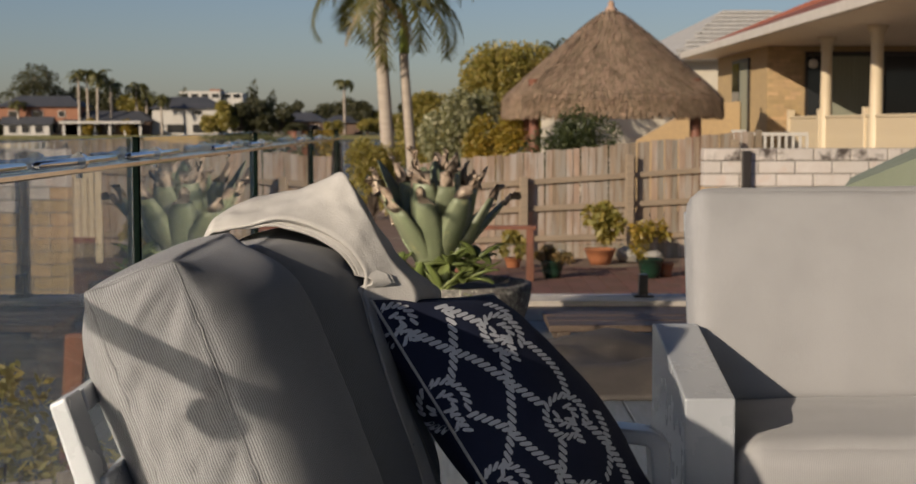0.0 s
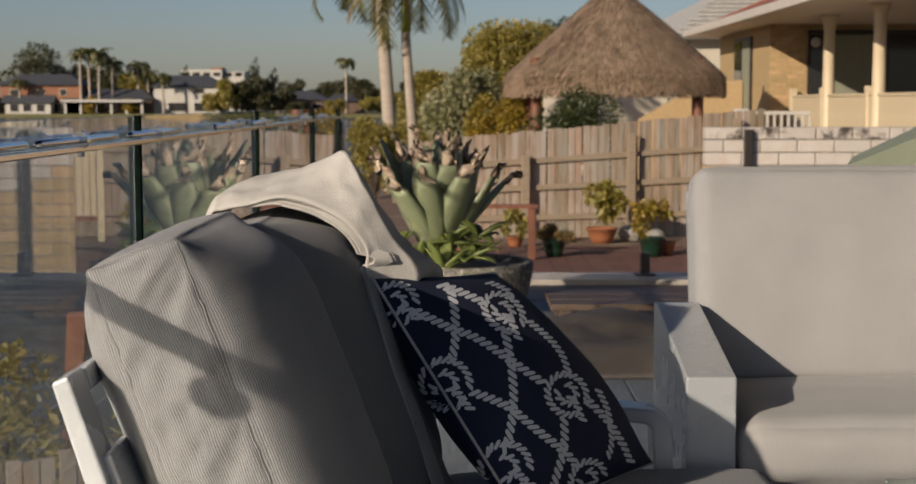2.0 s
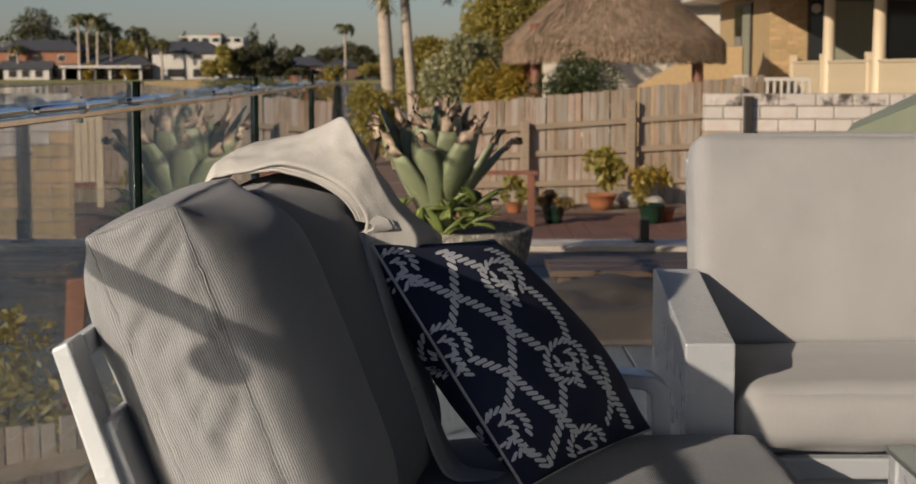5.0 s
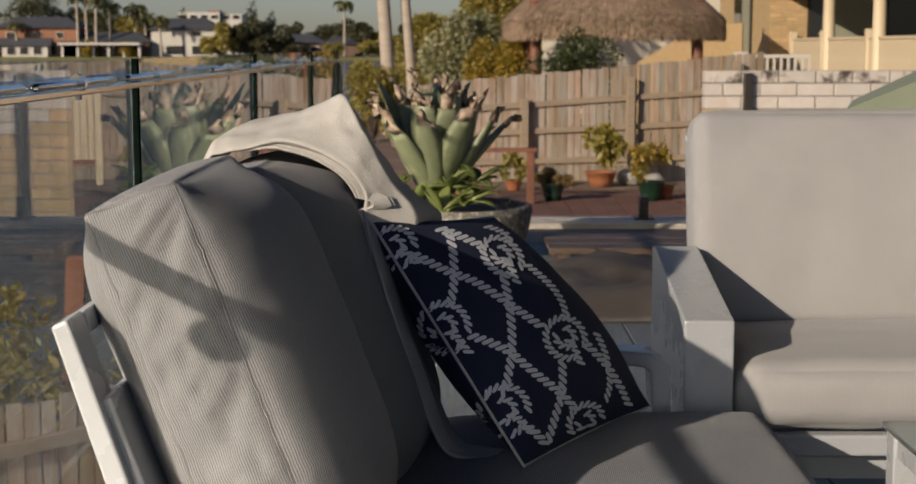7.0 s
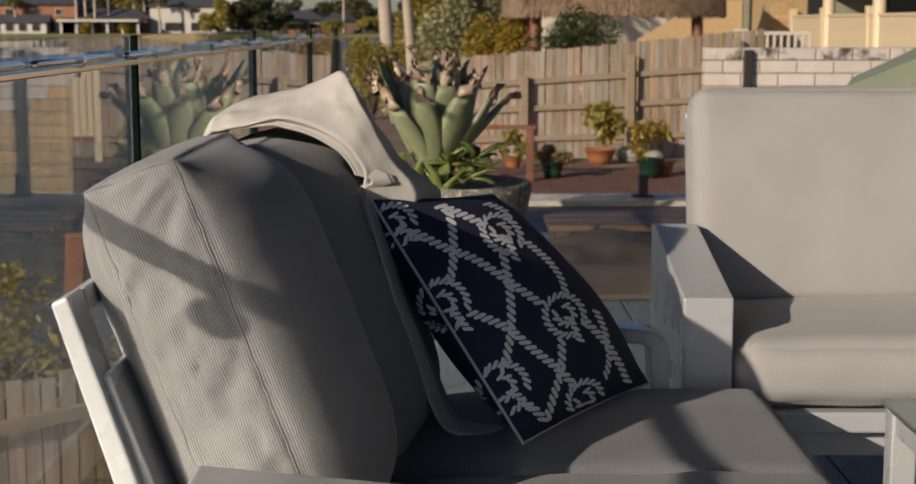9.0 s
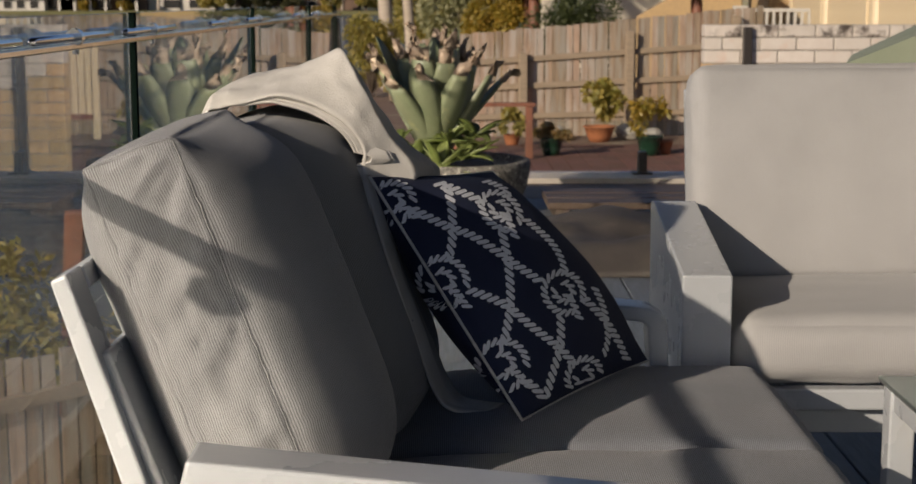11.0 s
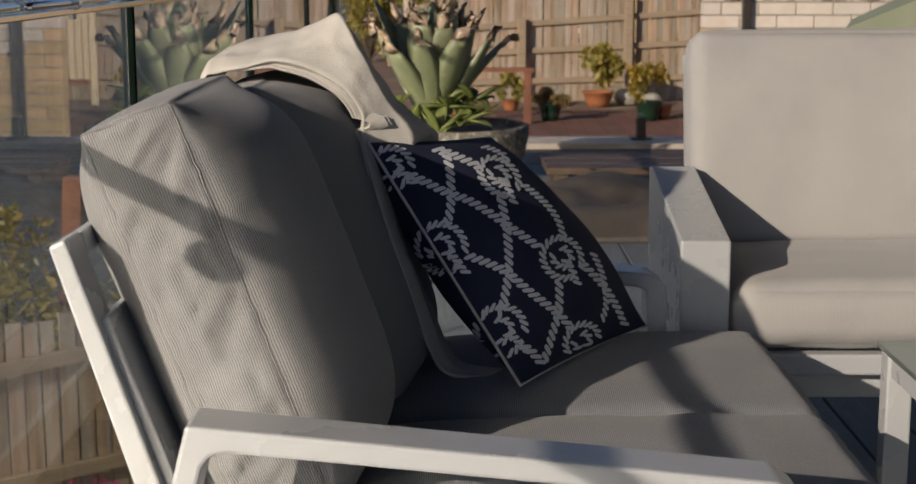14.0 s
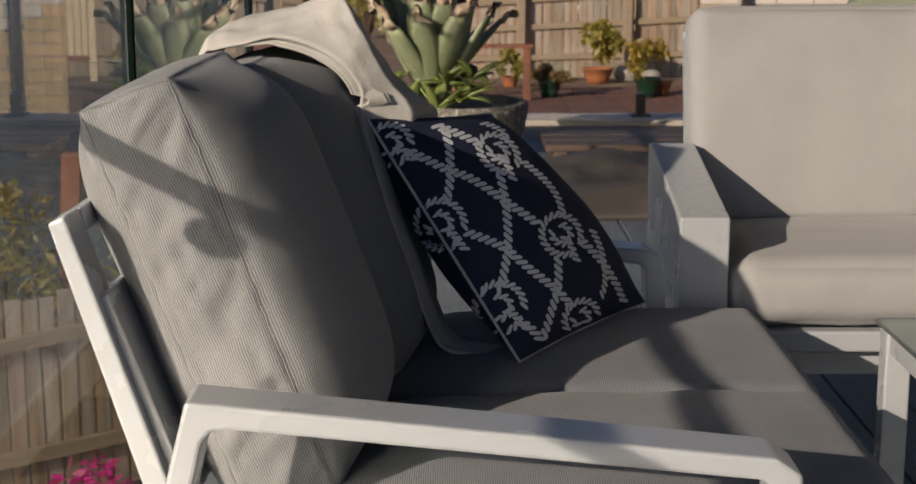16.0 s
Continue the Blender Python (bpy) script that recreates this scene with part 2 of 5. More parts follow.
M["window"] = mat("dark window glass", (0.02, 0.022, 0.024), (0.03, 0.03, 0.03), rough=0.06, scale=0.5, bump=0.0, rvar=0.03)
M["curtain"] = mat("pale green curtain", (0.30, 0.30, 0.22), (0.22, 0.22, 0.16), rough=0.9, scale=3, stretch=(14, 14, 0.3), bump=0.3, bscale=10)
M["thatch"] = mat("grey-brown palm thatch", (0.38, 0.27, 0.175), (0.23, 0.16, 0.10), rough=0.95, scale=4, bump=0.7, bscale=40, island=0.32)
M["red_post"] = mat("red-stained timber post", (0.23, 0.085, 0.045), (0.15, 0.06, 0.035), rough=0.6, scale=4, stretch=(5, 5, 0.6), bump=0.3)
M["cream_wall"] = mat("cream rendered wall", (0.62, 0.56, 0.44), (0.55, 0.49, 0.38), rough=0.8, scale=1.2, bump=0.15, bscale=25)
M["bark"] = mat("brown bark", (0.13, 0.095, 0.065), (0.08, 0.06, 0.045), rough=0.95, scale=8, bump=0.9, bscale=20)
M["palm_bark"] = mat("pale grey ringed palm trunk", (0.47, 0.40, 0.32), (0.36, 0.30, 0.235), rough=0.85, scale=3, stretch=(1, 1, 9), bump=0.6, bscale=4)
M["crownshaft"] = mat("smooth green crownshaft", (0.30, 0.38, 0.07), (0.36, 0.42, 0.10), rough=0.4, scale=3, bump=0.05)
M["frond"] = leafy("palm frond green", (0.08, 0.085, 0.022), (0.125, 0.115, 0.03))
M["frond_dry"] = leafy("dried palm frond", (0.20, 0.13, 0.05), (0.27, 0.19, 0.08))
M["leaf_olive"] = leafy("grey-green foliage", (0.24, 0.24, 0.13), (0.31, 0.30, 0.18))
M["leaf_yellow"] = leafy("yellow-green foliage", (0.20, 0.17, 0.03), (0.32, 0.22, 0.03))
M["leaf_dark"] = leafy("dark green hedge leaf", (0.045, 0.06, 0.02), (0.07, 0.08, 0.028))
M["leaf_mid"] = leafy("mid green foliage", (0.21, 0.185, 0.04), (0.30, 0.245, 0.06))
M["leaf_far"] = leafy("far dull green foliage", (0.055, 0.058, 0.026), (0.085, 0.08, 0.034))
M["pink"] = leafy("magenta bougainvillea flower", (0.55, 0.02, 0.22), (0.6, 0.05, 0.28))
M["yard"] = mat("sandy red-brown yard", (0.23, 0.15, 0.105), (0.17, 0.105, 0.075), rough=0.95, scale=2.2, bump=0.5, bscale=14, dirt=(0.30, 0.24, 0.17), dirt_at=(0.5, 0.66), dirt_scale=0.8)
M["paver"] = mat("red clay paver", (0.19, 0.085, 0.062), (0.14, 0.068, 0.05), rough=0.85, scale=8, bump=0.3, objvar=0.18)
M["bank"] = mat("grey canal-side gravel", (0.085, 0.09, 0.085), (0.055, 0.06, 0.058), rough=0.95, scale=8, bump=0.6, bscale=30)
M["lawn"] = mat("far shore lawn", (0.11, 0.11, 0.045), (0.15, 0.135, 0.06), rough=1.0, scale=0.15, bump=0.3, bscale=2)
M["brick_far"] = mat("orange brick house wall", (0.32, 0.15, 0.085), (0.26, 0.12, 0.07), rough=0.9, scale=0.8, bump=0.2, bscale=4)
M["white_far"] = mat("white rendered house wall", (0.56, 0.53, 0.47), (0.5, 0.47, 0.41), rough=0.85, scale=0.3, bump=0.1, bscale=2)
M["brown_far"] = mat("brown timber wall", (0.16, 0.10, 0.07), (0.12, 0.08, 0.055), rough=0.9, scale=0.4, bump=0.1, bscale=2)
M["green_pot"] = mat("glossy green glazed pot", (0.010, 0.034, 0.02), (0.014, 0.045, 0.026), rough=0.12, scale=10, bump=0.05)
M["terracotta"] = mat("terracotta pot", (0.42, 0.15, 0.06), (0.34, 0.12, 0.05), rough=0.8, scale=10, bump=0.2)
M["tarp"] = mat("pale green canvas", (0.27, 0.30, 0.22), (0.23, 0.26, 0.19), rough=0.8, scale=4, bump=0.2, bscale=200)
M["black_vinyl"] = mat("dark brown weathered vinyl", (0.05, 0.042, 0.036), (0.032, 0.028, 0.026), rough=0.75, scale=5, bump=0.2, bscale=20, dirt=(0.09, 0.075, 0.06), dirt_at=(0.5, 0.7))
M["brown_board"] = mat("brown stained board", (0.075, 0.05, 0.034), (0.052, 0.036, 0.026), rough=0.55, scale=4, stretch=(0.5, 8, 8), bump=0.3)
# dark colour of the unseen roof added over the seats
M["charcoal"] = mat("charcoal of the added roof", (0.05, 0.052, 0.056), (0.035, 0.037, 0.04), rough=0.7, scale=2, bump=0.2)
# pale tone of the unseen added wall, chosen for the light it bounces
M["bounce_wall"] = mat("pale blue-grey of the added wall", (0.40, 0.43, 0.48), (0.36, 0.39, 0.44), rough=0.85, scale=2, bump=0.15)
M["downpipe"] = mat("dark brown downpipe", (0.03, 0.024, 0.02), rough=0.5, scale=6, bump=0.05)


def water_material():
    m = bpy.data.materials.new("rippled canal water")
    m.use_nodes = True
    nt = m.node_tree
    p = nt.nodes["Principled BSDF"]
    p.inputs["Base Color"].default_value = (0.012, 0.026, 0.032, 1)
    p.inputs["Roughness"].default_value = 0.08
    co = nt.nodes.new("ShaderNodeTexCoord")
    mp = nt.nodes.new("ShaderNodeMapping")
    mp.inputs["Scale"].default_value = (0.5, 1.6, 1)
    nt.links.new(co.outputs["Object"], mp.inputs[0])
    n = node(nt, "ShaderNodeTexNoise", Scale=1.6, Detail=5.0, Roughness=0.55)
    nt.links.new(mp.outputs[0], n.inputs["Vector"])
    bp = node(nt, "ShaderNodeBump", Strength=0.9, Distance=0.25)
    nt.links.new(n.outputs["Fac"], bp.inputs["Height"])
    nt.links.new(bp.outputs[0], p.inputs["Normal"])
    return m


M["water"] = water_material()

# ---- the deck, the ground and the water ----
def setting(ob, label):
    return tagged(ob, label, kind="structure")


deck = setting(part("floor", boxed((-0.53, -4.0, -0.16), (7.0, 9.3, -0.028)), M["black_vinyl"]), "dark joists under a grey composite deck")
edge_wall = setting(part("wall_canal", boxed((-0.85, -4.0, -1.96), (-0.75, 9.28, -0.5), 0.006), M["slab"]), "low concrete wall under the glass balustrade")
kerb = setting(part("kerb", boxed((-0.95, 9.29, -0.3), (7.0, 10.15, -0.0165), 0.008), M["slab"]), "pale concrete kerb at the edge of the deck")
upstand = setting(part("kerb_upstand", boxed((0.42, 9.30, -0.0155), (7.0, 9.62, 0.0335), 0.006), M["slab"]), "raised pale concrete edge along the kerb")
fascia = setting(part("trim", boxed((-0.53, 8.60, -0.027), (7.0, 9.285, 0.002), 0.004), M["brown_board"]), "dark brown boards along the concrete kerb")
water = setting(part("water", boxed((-1500, -300, -3.0), (1500, 2500, -2.0)), M["water"]), "dark blue rippled canal water")
yard = setting(part("ground", boxed((-2.3, 10.16, -3.0), (60, 60, -0.85), 0.05), M["yard"]), "sandy red-brown yard next door")
bank = setting(part("ground_bank", boxed((-30, -12, -3.0), (-0.93, 16.4, -1.95), 0.04), M["bank"]), "grey gravel bank beside the canal")
shore = setting(part("ground_far_shore", boxed((-900, 318, -3.0), (900, 1400, -1.2), 0.3), M["lawn"]), "low green far shore of the canal")


# ---- cushions ----
def cushion(size, bulge, back_bulge=0.02, r=0.03, n=48, seed=0.0, wrinkle=0.006, rib=1, across=(2.5, 5.0, 1.0), crease=0.0):
    """A boxed cushion, its face towards z, with seams along its edges, creases across the boxing and puckers beside the seams."""
    L, W, T = size
    bm = bmesh.new()
    uvl = bm.loops.layers.uv.new("rib")
    cache = {}
    nz = 20

    def vert(u, v, w):
        key = (round(u, 4), round(v, 4), round(w, 4))
        if key in cache:
            return cache[key]
        p = Vector((u * L / 2, v * W / 2, w * T / 2))
        q = Vector([max(-h + r, min(h - r, c)) for c, h in zip(p, (L / 2, W / 2, T / 2))])
        d = p - q
        nrm = d.normalized() if d.length > 1e-9 else Vector((0, 0, 1 if w > 0 else -1))
        p = q + nrm * r if d.length > 1e-9 else p
        fall = (1 - abs(u) ** across[0]) ** across[2] * (1 - abs(v) ** across[1])
        p.z += (bulge if w > 0 else -back_bulge) * fall * abs(w)
        if crease and w > 0:
            p.y -= 0.36 * bulge * fall * w * max(0.0, v) ** 3
        p.x += math.copysign(0.012, u) * (1 - w * w) * abs(u) ** 6 * (1 - abs(v) ** 8)
        p.y += math.copysign(0.010, v) * (1 - w * w) * abs(v) ** 6 * (1 - abs(u) ** 8)
        dent = noise.noise(Vector((p.x * 9 + seed, p.y * 9, p.z * 14))) * wrinkle
        pull = noise.noise(Vector((p.y * 42 + seed, p.x * 42, w * 2.0))) * wrinkle * 0.45 * abs(u) ** 6
        pull += noise.noise(Vector((p.x * 20 + p.z * 14 + seed, p.y * 30 + p.z * 10, 1.0))) * wrinkle * 0.6 * abs(u) ** 8
        if crease:
            pull = 0.0
            if abs(u) > 0.999:
                fold = noise.noise(Vector((v * W * 11 - w * 0.9 + seed, w * 0.45, 3.0)))
                pull -= crease * 1.3 * max(0.0, 1 - abs(fold) * 4.0) ** 2 * (1 - w ** 6) * (1 - v ** 10)
                pull += crease * 0.5 * noise.noise(Vector((v * W * 32 - w * 1.5, w * 0.8, seed)))
            else:
                tuck = noise.noise(Vector((v * W * 26 + seed, u * 1.5, 7.0)))
                pull += crease * tuck * abs(u) ** 5 * (1 - abs(u) ** 24) * (1 - abs(v) ** 5) * (w > 0)
        p += nrm * (dent + pull)
        cache[key] = bm.verts.new(p)
        return cache[key]

    lin = [-1 + 2 * i / n for i in range(n + 1)]
    lin = [0.35 * a + 0.65 * math.sin(a * math.pi / 2) for a in lin]
    lz = [-1 + 2 * i / nz for i in range(nz + 1)]
    lz = [0.5 * a + 0.5 * math.sin(a * math.pi / 2) for a in lz]

    def sheet(f, us, vs, along_first):
        """One side of the cushion; along_first: whether the ribs are counted along the first parameter."""
        grid = [[vert(*f(a, b)) for b in vs] for a in us]
        line = [row[len(vs) // 2] for row in grid] if along_first else grid[len(us) // 2]
        run = [0.0]
        for a, b in zip(line, line[1:]):
            run.append(run[-1] + (b.co - a.co).length)
        for i in range(len(us) - 1):
            for j in range(len(vs) - 1):
                ids = [(i, j), (i + 1, j), (i + 1, j + 1), (i, j + 1)]
                face = bm.faces.new([grid[a][b] for a, b in ids])
                for lp, (a, b) in zip(face.loops, ids):
                    lp[uvl].uv = (run[a] if along_first else run[b], 0.0)

    for side in (1, -1):
        sheet(lambda u, v: (u, v, side), lin, lin, bool(rib))
        sheet(lambda u, w: (u, side, w), lin, lz, bool(rib))
        sheet(lambda v, w: (side, v, w), lin, lz, False)
    bmesh.ops.recalc_face_normals(bm, faces=bm.faces[:])
    keys = [[(-1, a, 1) for a in lin], [(-1, a, -1) for a in lin], [(-1, 1, a) for a in lz]]
    return bm, [[vert(*k).co.copy() for k in line] for line in keys]


def cushion_thing(name, label, m, size, bulge, seed, group, back_bulge=0.02, r=0.03, rib=1, wrinkle=0.006, corded=True, cloth="grey_cloth", across=(2.5, 5.0, 1.0), crease=0.0):
    top = thing(name, label, "cushion", group)
    top.matrix_basis = m
    bm, rims = cushion(size, bulge, back_bulge, r, seed=seed, rib=rib, wrinkle=wrinkle, across=across, crease=crease)
    part("cover", bm, M[cloth], top, smooth=True)
    for rim in rims if corded else ():
        part("seam", tube(bmesh.new(), rim, 0.0013, 6), M["piping"], top, smooth=True)
    return top


def axes(o, ex, ey, ez):
    m = Matrix.Identity(4)
    for i, e in enumerate((ex, ey, ez)):
        for k in range(3):
            m[k][i] = e[k]
    m.translation = o
    return m


# ---- the sofa seen from its end ----
sofa = thing("sofa", "white powder-coated metal two-seat outdoor sofa on the deck", "sofa")


def arm(y0, y1):
    outline = [(-0.47, 0.0), (-0.318, 0.586), (0.385, 0.516), (0.415, 0.495), (0.45, 0.0), (0.41, 0.0), (0.378, 0.480), (0.366, 0.489), (-0.270, 0.552), (-0.288, 0.549), (-0.300, 0.535), (-0.425, 0.0)]
    return prism(bmesh.new(), outline, "y", y0, y1, 0.005)


part("armrest", arm(1.715, 1.80), M["white_metal"], sofa)
part("armrest", arm(2.945, 3.03), M["white_metal"], sofa)
S22, C22 = math.sin(radians(20.4)), math.cos(radians(20.4))
for y in (1.885, 2.865):
    part("upright", prism(bmesh.new(), [(-0.515, 0.768), (-0.493, 0.778), (-0.345, 0.34), (-0.380, 0.33)], "y", y, y + 0.075, 0.004), M["white_metal"], sofa)
part("top_rail", prism(bmesh.new(), [(-0.516, 0.765), (-0.490, 0.777), (-0.480, 0.748), (-0.505, 0.737)], "y", 1.961, 2.864, 0.003), M["white_metal"], sofa)
part("back_panel", prism(bmesh.new(), [(-0.462, 0.668), (-0.447, 0.674), (-0.342, 0.385), (-0.358, 0.38)], "y", 1.905, 2.85, 0.004), M["white_metal"], sofa)
part("seat_frame", boxed((-0.36, 1.80, 0.21), (0.47, 2.945, 0.261), 0.006), M["white_metal"], sofa)
part("front_rail", boxed((0.42, 1.80, 0.20), (0.455, 2.945, 0.258), 0.005), M["white_metal"], sofa)

UP = Vector((-S22, 0, C22))
FRONT = Vector((C22, 0, S22))
ALONG = Vector((0, 1, 0))
BACK_SIZE = (0.49, 0.60, 0.129)
for i, y in enumerate((2.19, 2.69)):
    cushion_thing("back_cushion", "plump grey ribbed back cushion leaning on the sofa" if i == 0 else "grey ribbed back cushion half under a cream throw",
                  axes(Vector((-0.320, y, 0.645)) + (FRONT * 0.03 - UP * 0.035) * i, ALONG, UP, FRONT), BACK_SIZE, 0.112 + 0.02 * i, 3.1 + 7 * i, "back cushions of the sofa", back_bulge=0.08, r=0.009, wrinkle=0.003, across=(2.0, 7.0, 0.66), crease=0.009)
for i, (y0, y1) in enumerate(((1.815, 2.373), (2.378, 2.935))):
    t = radians(1.5)
    cushion_thing("seat_cushion", "flat grey ribbed seat cushion of the end-on sofa", axes(Vector((0.20, (y0 + y1) / 2, 0.336)), Vector((math.cos(t), 0, math.sin(t))), ALONG, Vector((-math.sin(t), 0, math.cos(t)))),
                  (0.80, y1 - y0, 0.125), 0.022, 11.7 + 5 * i, "seat cushions of the sofa", 0.0, r=0.034, wrinkle=0.004, cloth="shaded_seat_cloth")

# ---- the sofa that faces the camera ----
sofa_b = thing("sofa", "white outdoor sofa with broad closed metal arms facing a low table", "sofa")


def broad_arm(x0, x1):
    bm = bmesh.new()
    return prism(bm, [(3.03, 0.0), (3.03, 0.567), (3.52, 0.655), (3.56, 0.65), (3.54, 0.0)], "x", x0, x1, 0.004)


part("armrest", broad_arm(0.458, 0.56), M["white_metal"], sofa_b)
part("armrest", broad_arm(1.86, 1.962), M["white_metal"], sofa_b)
part("seat_frame", boxed((0.56, 3.02, 0.288), (1.86, 3.06, 0.332), 0.005), M["white_metal"], sofa_b)
part("front_rail", boxed((0.56, 3.075, 0.225), (1.86, 3.10, 0.275), 0.004), M["white_metal"], sofa_b)
part("seat_base", boxed((0.56, 3.10, 0.29), (1.86, 3.54, 0.33), 0.005), M["white_metal"], sofa_b)
part("back_frame", prism(bmesh.new(), [(3.60, 0.33), (3.755, 0.90), (3.785, 0.90), (3.63, 0.33)], "x", 0.562, 1.86, 0.004), M["white_metal"], sofa_b)
S16, C16 = math.sin(radians(14)), math.cos(radians(14))
cushion_thing("back_cushion", "upright grey ribbed back cushion on the white sofa", axes(Vector((1.20, 3.645, 0.70)), Vector((1, 0, 0)), Vector((0, S16, C16)), Vector((0, -C16, S16))),
              (1.265, 0.52, 0.14), 0.03, 23.0, "cushions of the facing sofa", r=0.03, wrinkle=0.004, corded=False, cloth="pale_cloth")
cushion_thing("seat_cushion", "thick grey ribbed seat cushion on the white sofa", axes(Vector((1.205, 3.29, 0.405)), Vector((1, 0, 0)), Vector((0, 1, 0)), Vector((0, 0, 1))),
              (1.27, 0.53, 0.145), 0.014, 29.0, "cushions of the facing sofa", 0.0, r=0.055, wrinkle=0.004, corded=False, cloth="pale_cloth")

# ---- the low table ----
table = thing("coffee_table", "low white metal table with a frosted glass top", "table", at=(0.741, 1.9, 0))
part("tabletop", boxed((0.0, 0, 0.458), (0.62, 0.70, 0.468), 0.003), M["table_glass"], table, "frosted greenish glass top").visible_shadow = False
for x0, y0 in ((0.008, 0.647), (0.008, 0.008), (0.567, 0.647), (0.567, 0.008)):
    part("leg", boxed((x0, y0, 0.0), (x0 + 0.045, y0 + 0.045, 0.4545), 0.004), M["white_metal"], table)
for lo, hi in (((0.053, 0.652, 0.415), (0.567, 0.687, 0.4545)), ((0.053, 0.013, 0.415), (0.567, 0.048, 0.4545)), ((0.013, 0.053, 0.415), (0.048, 0.647, 0.4545)), ((0.572, 0.053, 0.415), (0.607, 0.647, 0.4545))):
    part("apron", boxed(lo, hi, 0.003), M["white_metal"], table)


# ---- the scatter pillow ----
PILLOW = [Vector(p) for p in ((-0.148, 2.55, 0.825), (0.069, 2.926, 0.791), (0.378, 2.926, 0.416), (0.11, 2.487, 0.418))]


def pillow_point(u, v, lift=0.0, side=1):
    a, b, c, d = PILLOW
    vv = v + 0.03 * (0.5 - v) * 4 * u * (1 - u)
    p = a * (1 - u) * (1 - vv) + b * u * (1 - vv) + c * u * vv + d * (1 - u) * vv
    nrm = (b - a).cross(d - a).normalized()
    if nrm.x < 0:
        nrm = -nrm
    f = max(0.0, 16 * u * (1 - u) * v * (1 - v)) ** 0.6
    crease = 0.010 * noise.noise(Vector((u * 4, v * 4, 2.0))) * f
    # tucks that run in from the corners
    rim = min(u, 1 - u, v, 1 - v)
    crease += 0.005 * noise.noise(Vector((u * 17, v * 17, 5.0))) * max(0.0, 1 - rim * 6) * f
    return p + nrm * side * ((0.101 if side > 0 else 0.12) * f + crease * (side > 0) + lift)


pillow = thing("throw_pillow", "navy throw pillow printed with white knotted rope", "pillow")
bm = bmesh.new()
N = 56
ease = [(1 - math.cos(math.pi * i / N)) / 2 for i in range(N + 1)]
for side in (1, -1):
    g = [[bm.verts.new(pillow_point(u, v, 0, side)) for u in ease] for v in ease]
    for j in range(N):
        for i in range(N):
            bm.faces.new((g[j][i], g[j][i + 1], g[j + 1][i + 1], g[j + 1][i]))
bmesh.ops.remove_doubles(bm, verts=bm.verts, dist=0.0001)
bmesh.ops.recalc_face_normals(bm, faces=bm.faces[:])
part("cover", bm, M["navy"], pillow, "navy cotton cover", smooth=True)
rim = [(i / 24, 0) for i in range(24)] + [(1, i / 24) for i in range(24)] + [(1 - i / 24, 1) for i in range(24)] + [(0, 1 - i / 24) for i in range(25)]
part("piping", tube(bmesh.new(), [pillow_point(u, v) for u, v in rim], 0.0028, 8, caps=False), M["cord"], pillow, "pale grey corded edge", smooth=True)

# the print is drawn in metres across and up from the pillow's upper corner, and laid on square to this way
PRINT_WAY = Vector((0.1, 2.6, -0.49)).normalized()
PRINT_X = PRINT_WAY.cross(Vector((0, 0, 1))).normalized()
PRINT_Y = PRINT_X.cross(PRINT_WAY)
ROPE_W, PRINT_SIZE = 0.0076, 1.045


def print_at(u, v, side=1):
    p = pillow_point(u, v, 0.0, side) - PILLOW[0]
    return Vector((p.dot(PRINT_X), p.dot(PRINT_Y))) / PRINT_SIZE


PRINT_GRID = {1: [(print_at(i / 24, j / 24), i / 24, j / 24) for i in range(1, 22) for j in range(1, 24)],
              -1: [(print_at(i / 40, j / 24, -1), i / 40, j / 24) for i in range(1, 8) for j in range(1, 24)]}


def lay_on(x, y):
    """The cloth's own u, v and face under a place of the print, and how u and v change along the print's x and y."""
    goal = Vector((x, y))
    for side in (1, -1):
        _, u, v = min(PRINT_GRID[side], key=lambda g: (g[0] - goal).length + 0.03 * g[1])
        e = 0.002
        for _ in range(12):
            at = print_at(u, v, side)
            du, dv = (print_at(u + e, v, side) - at) / e, (print_at(u, v + e, side) - at) / e
            det = du.x * dv.y - du.y * dv.x
            if abs(det) < 0.010:
                break
            gap = goal - at
            u += max(-0.05, min(0.05, 0.8 * (gap.x * dv.y - gap.y * dv.x) / det))
            v += max(-0.05, min(0.05, 0.8 * (du.x * gap.y - du.y * gap.x) / det))
            u, v = max(0.006, min(0.985, u)), max(0.006, min(0.985, v))
        if abs(det) >= 0.010 and (goal - print_at(u, v, side)).length < 0.003:
            return u, v, Vector((dv.y, -du.y)) / det, Vector((-dv.x, du.x)) / det, side
    return None


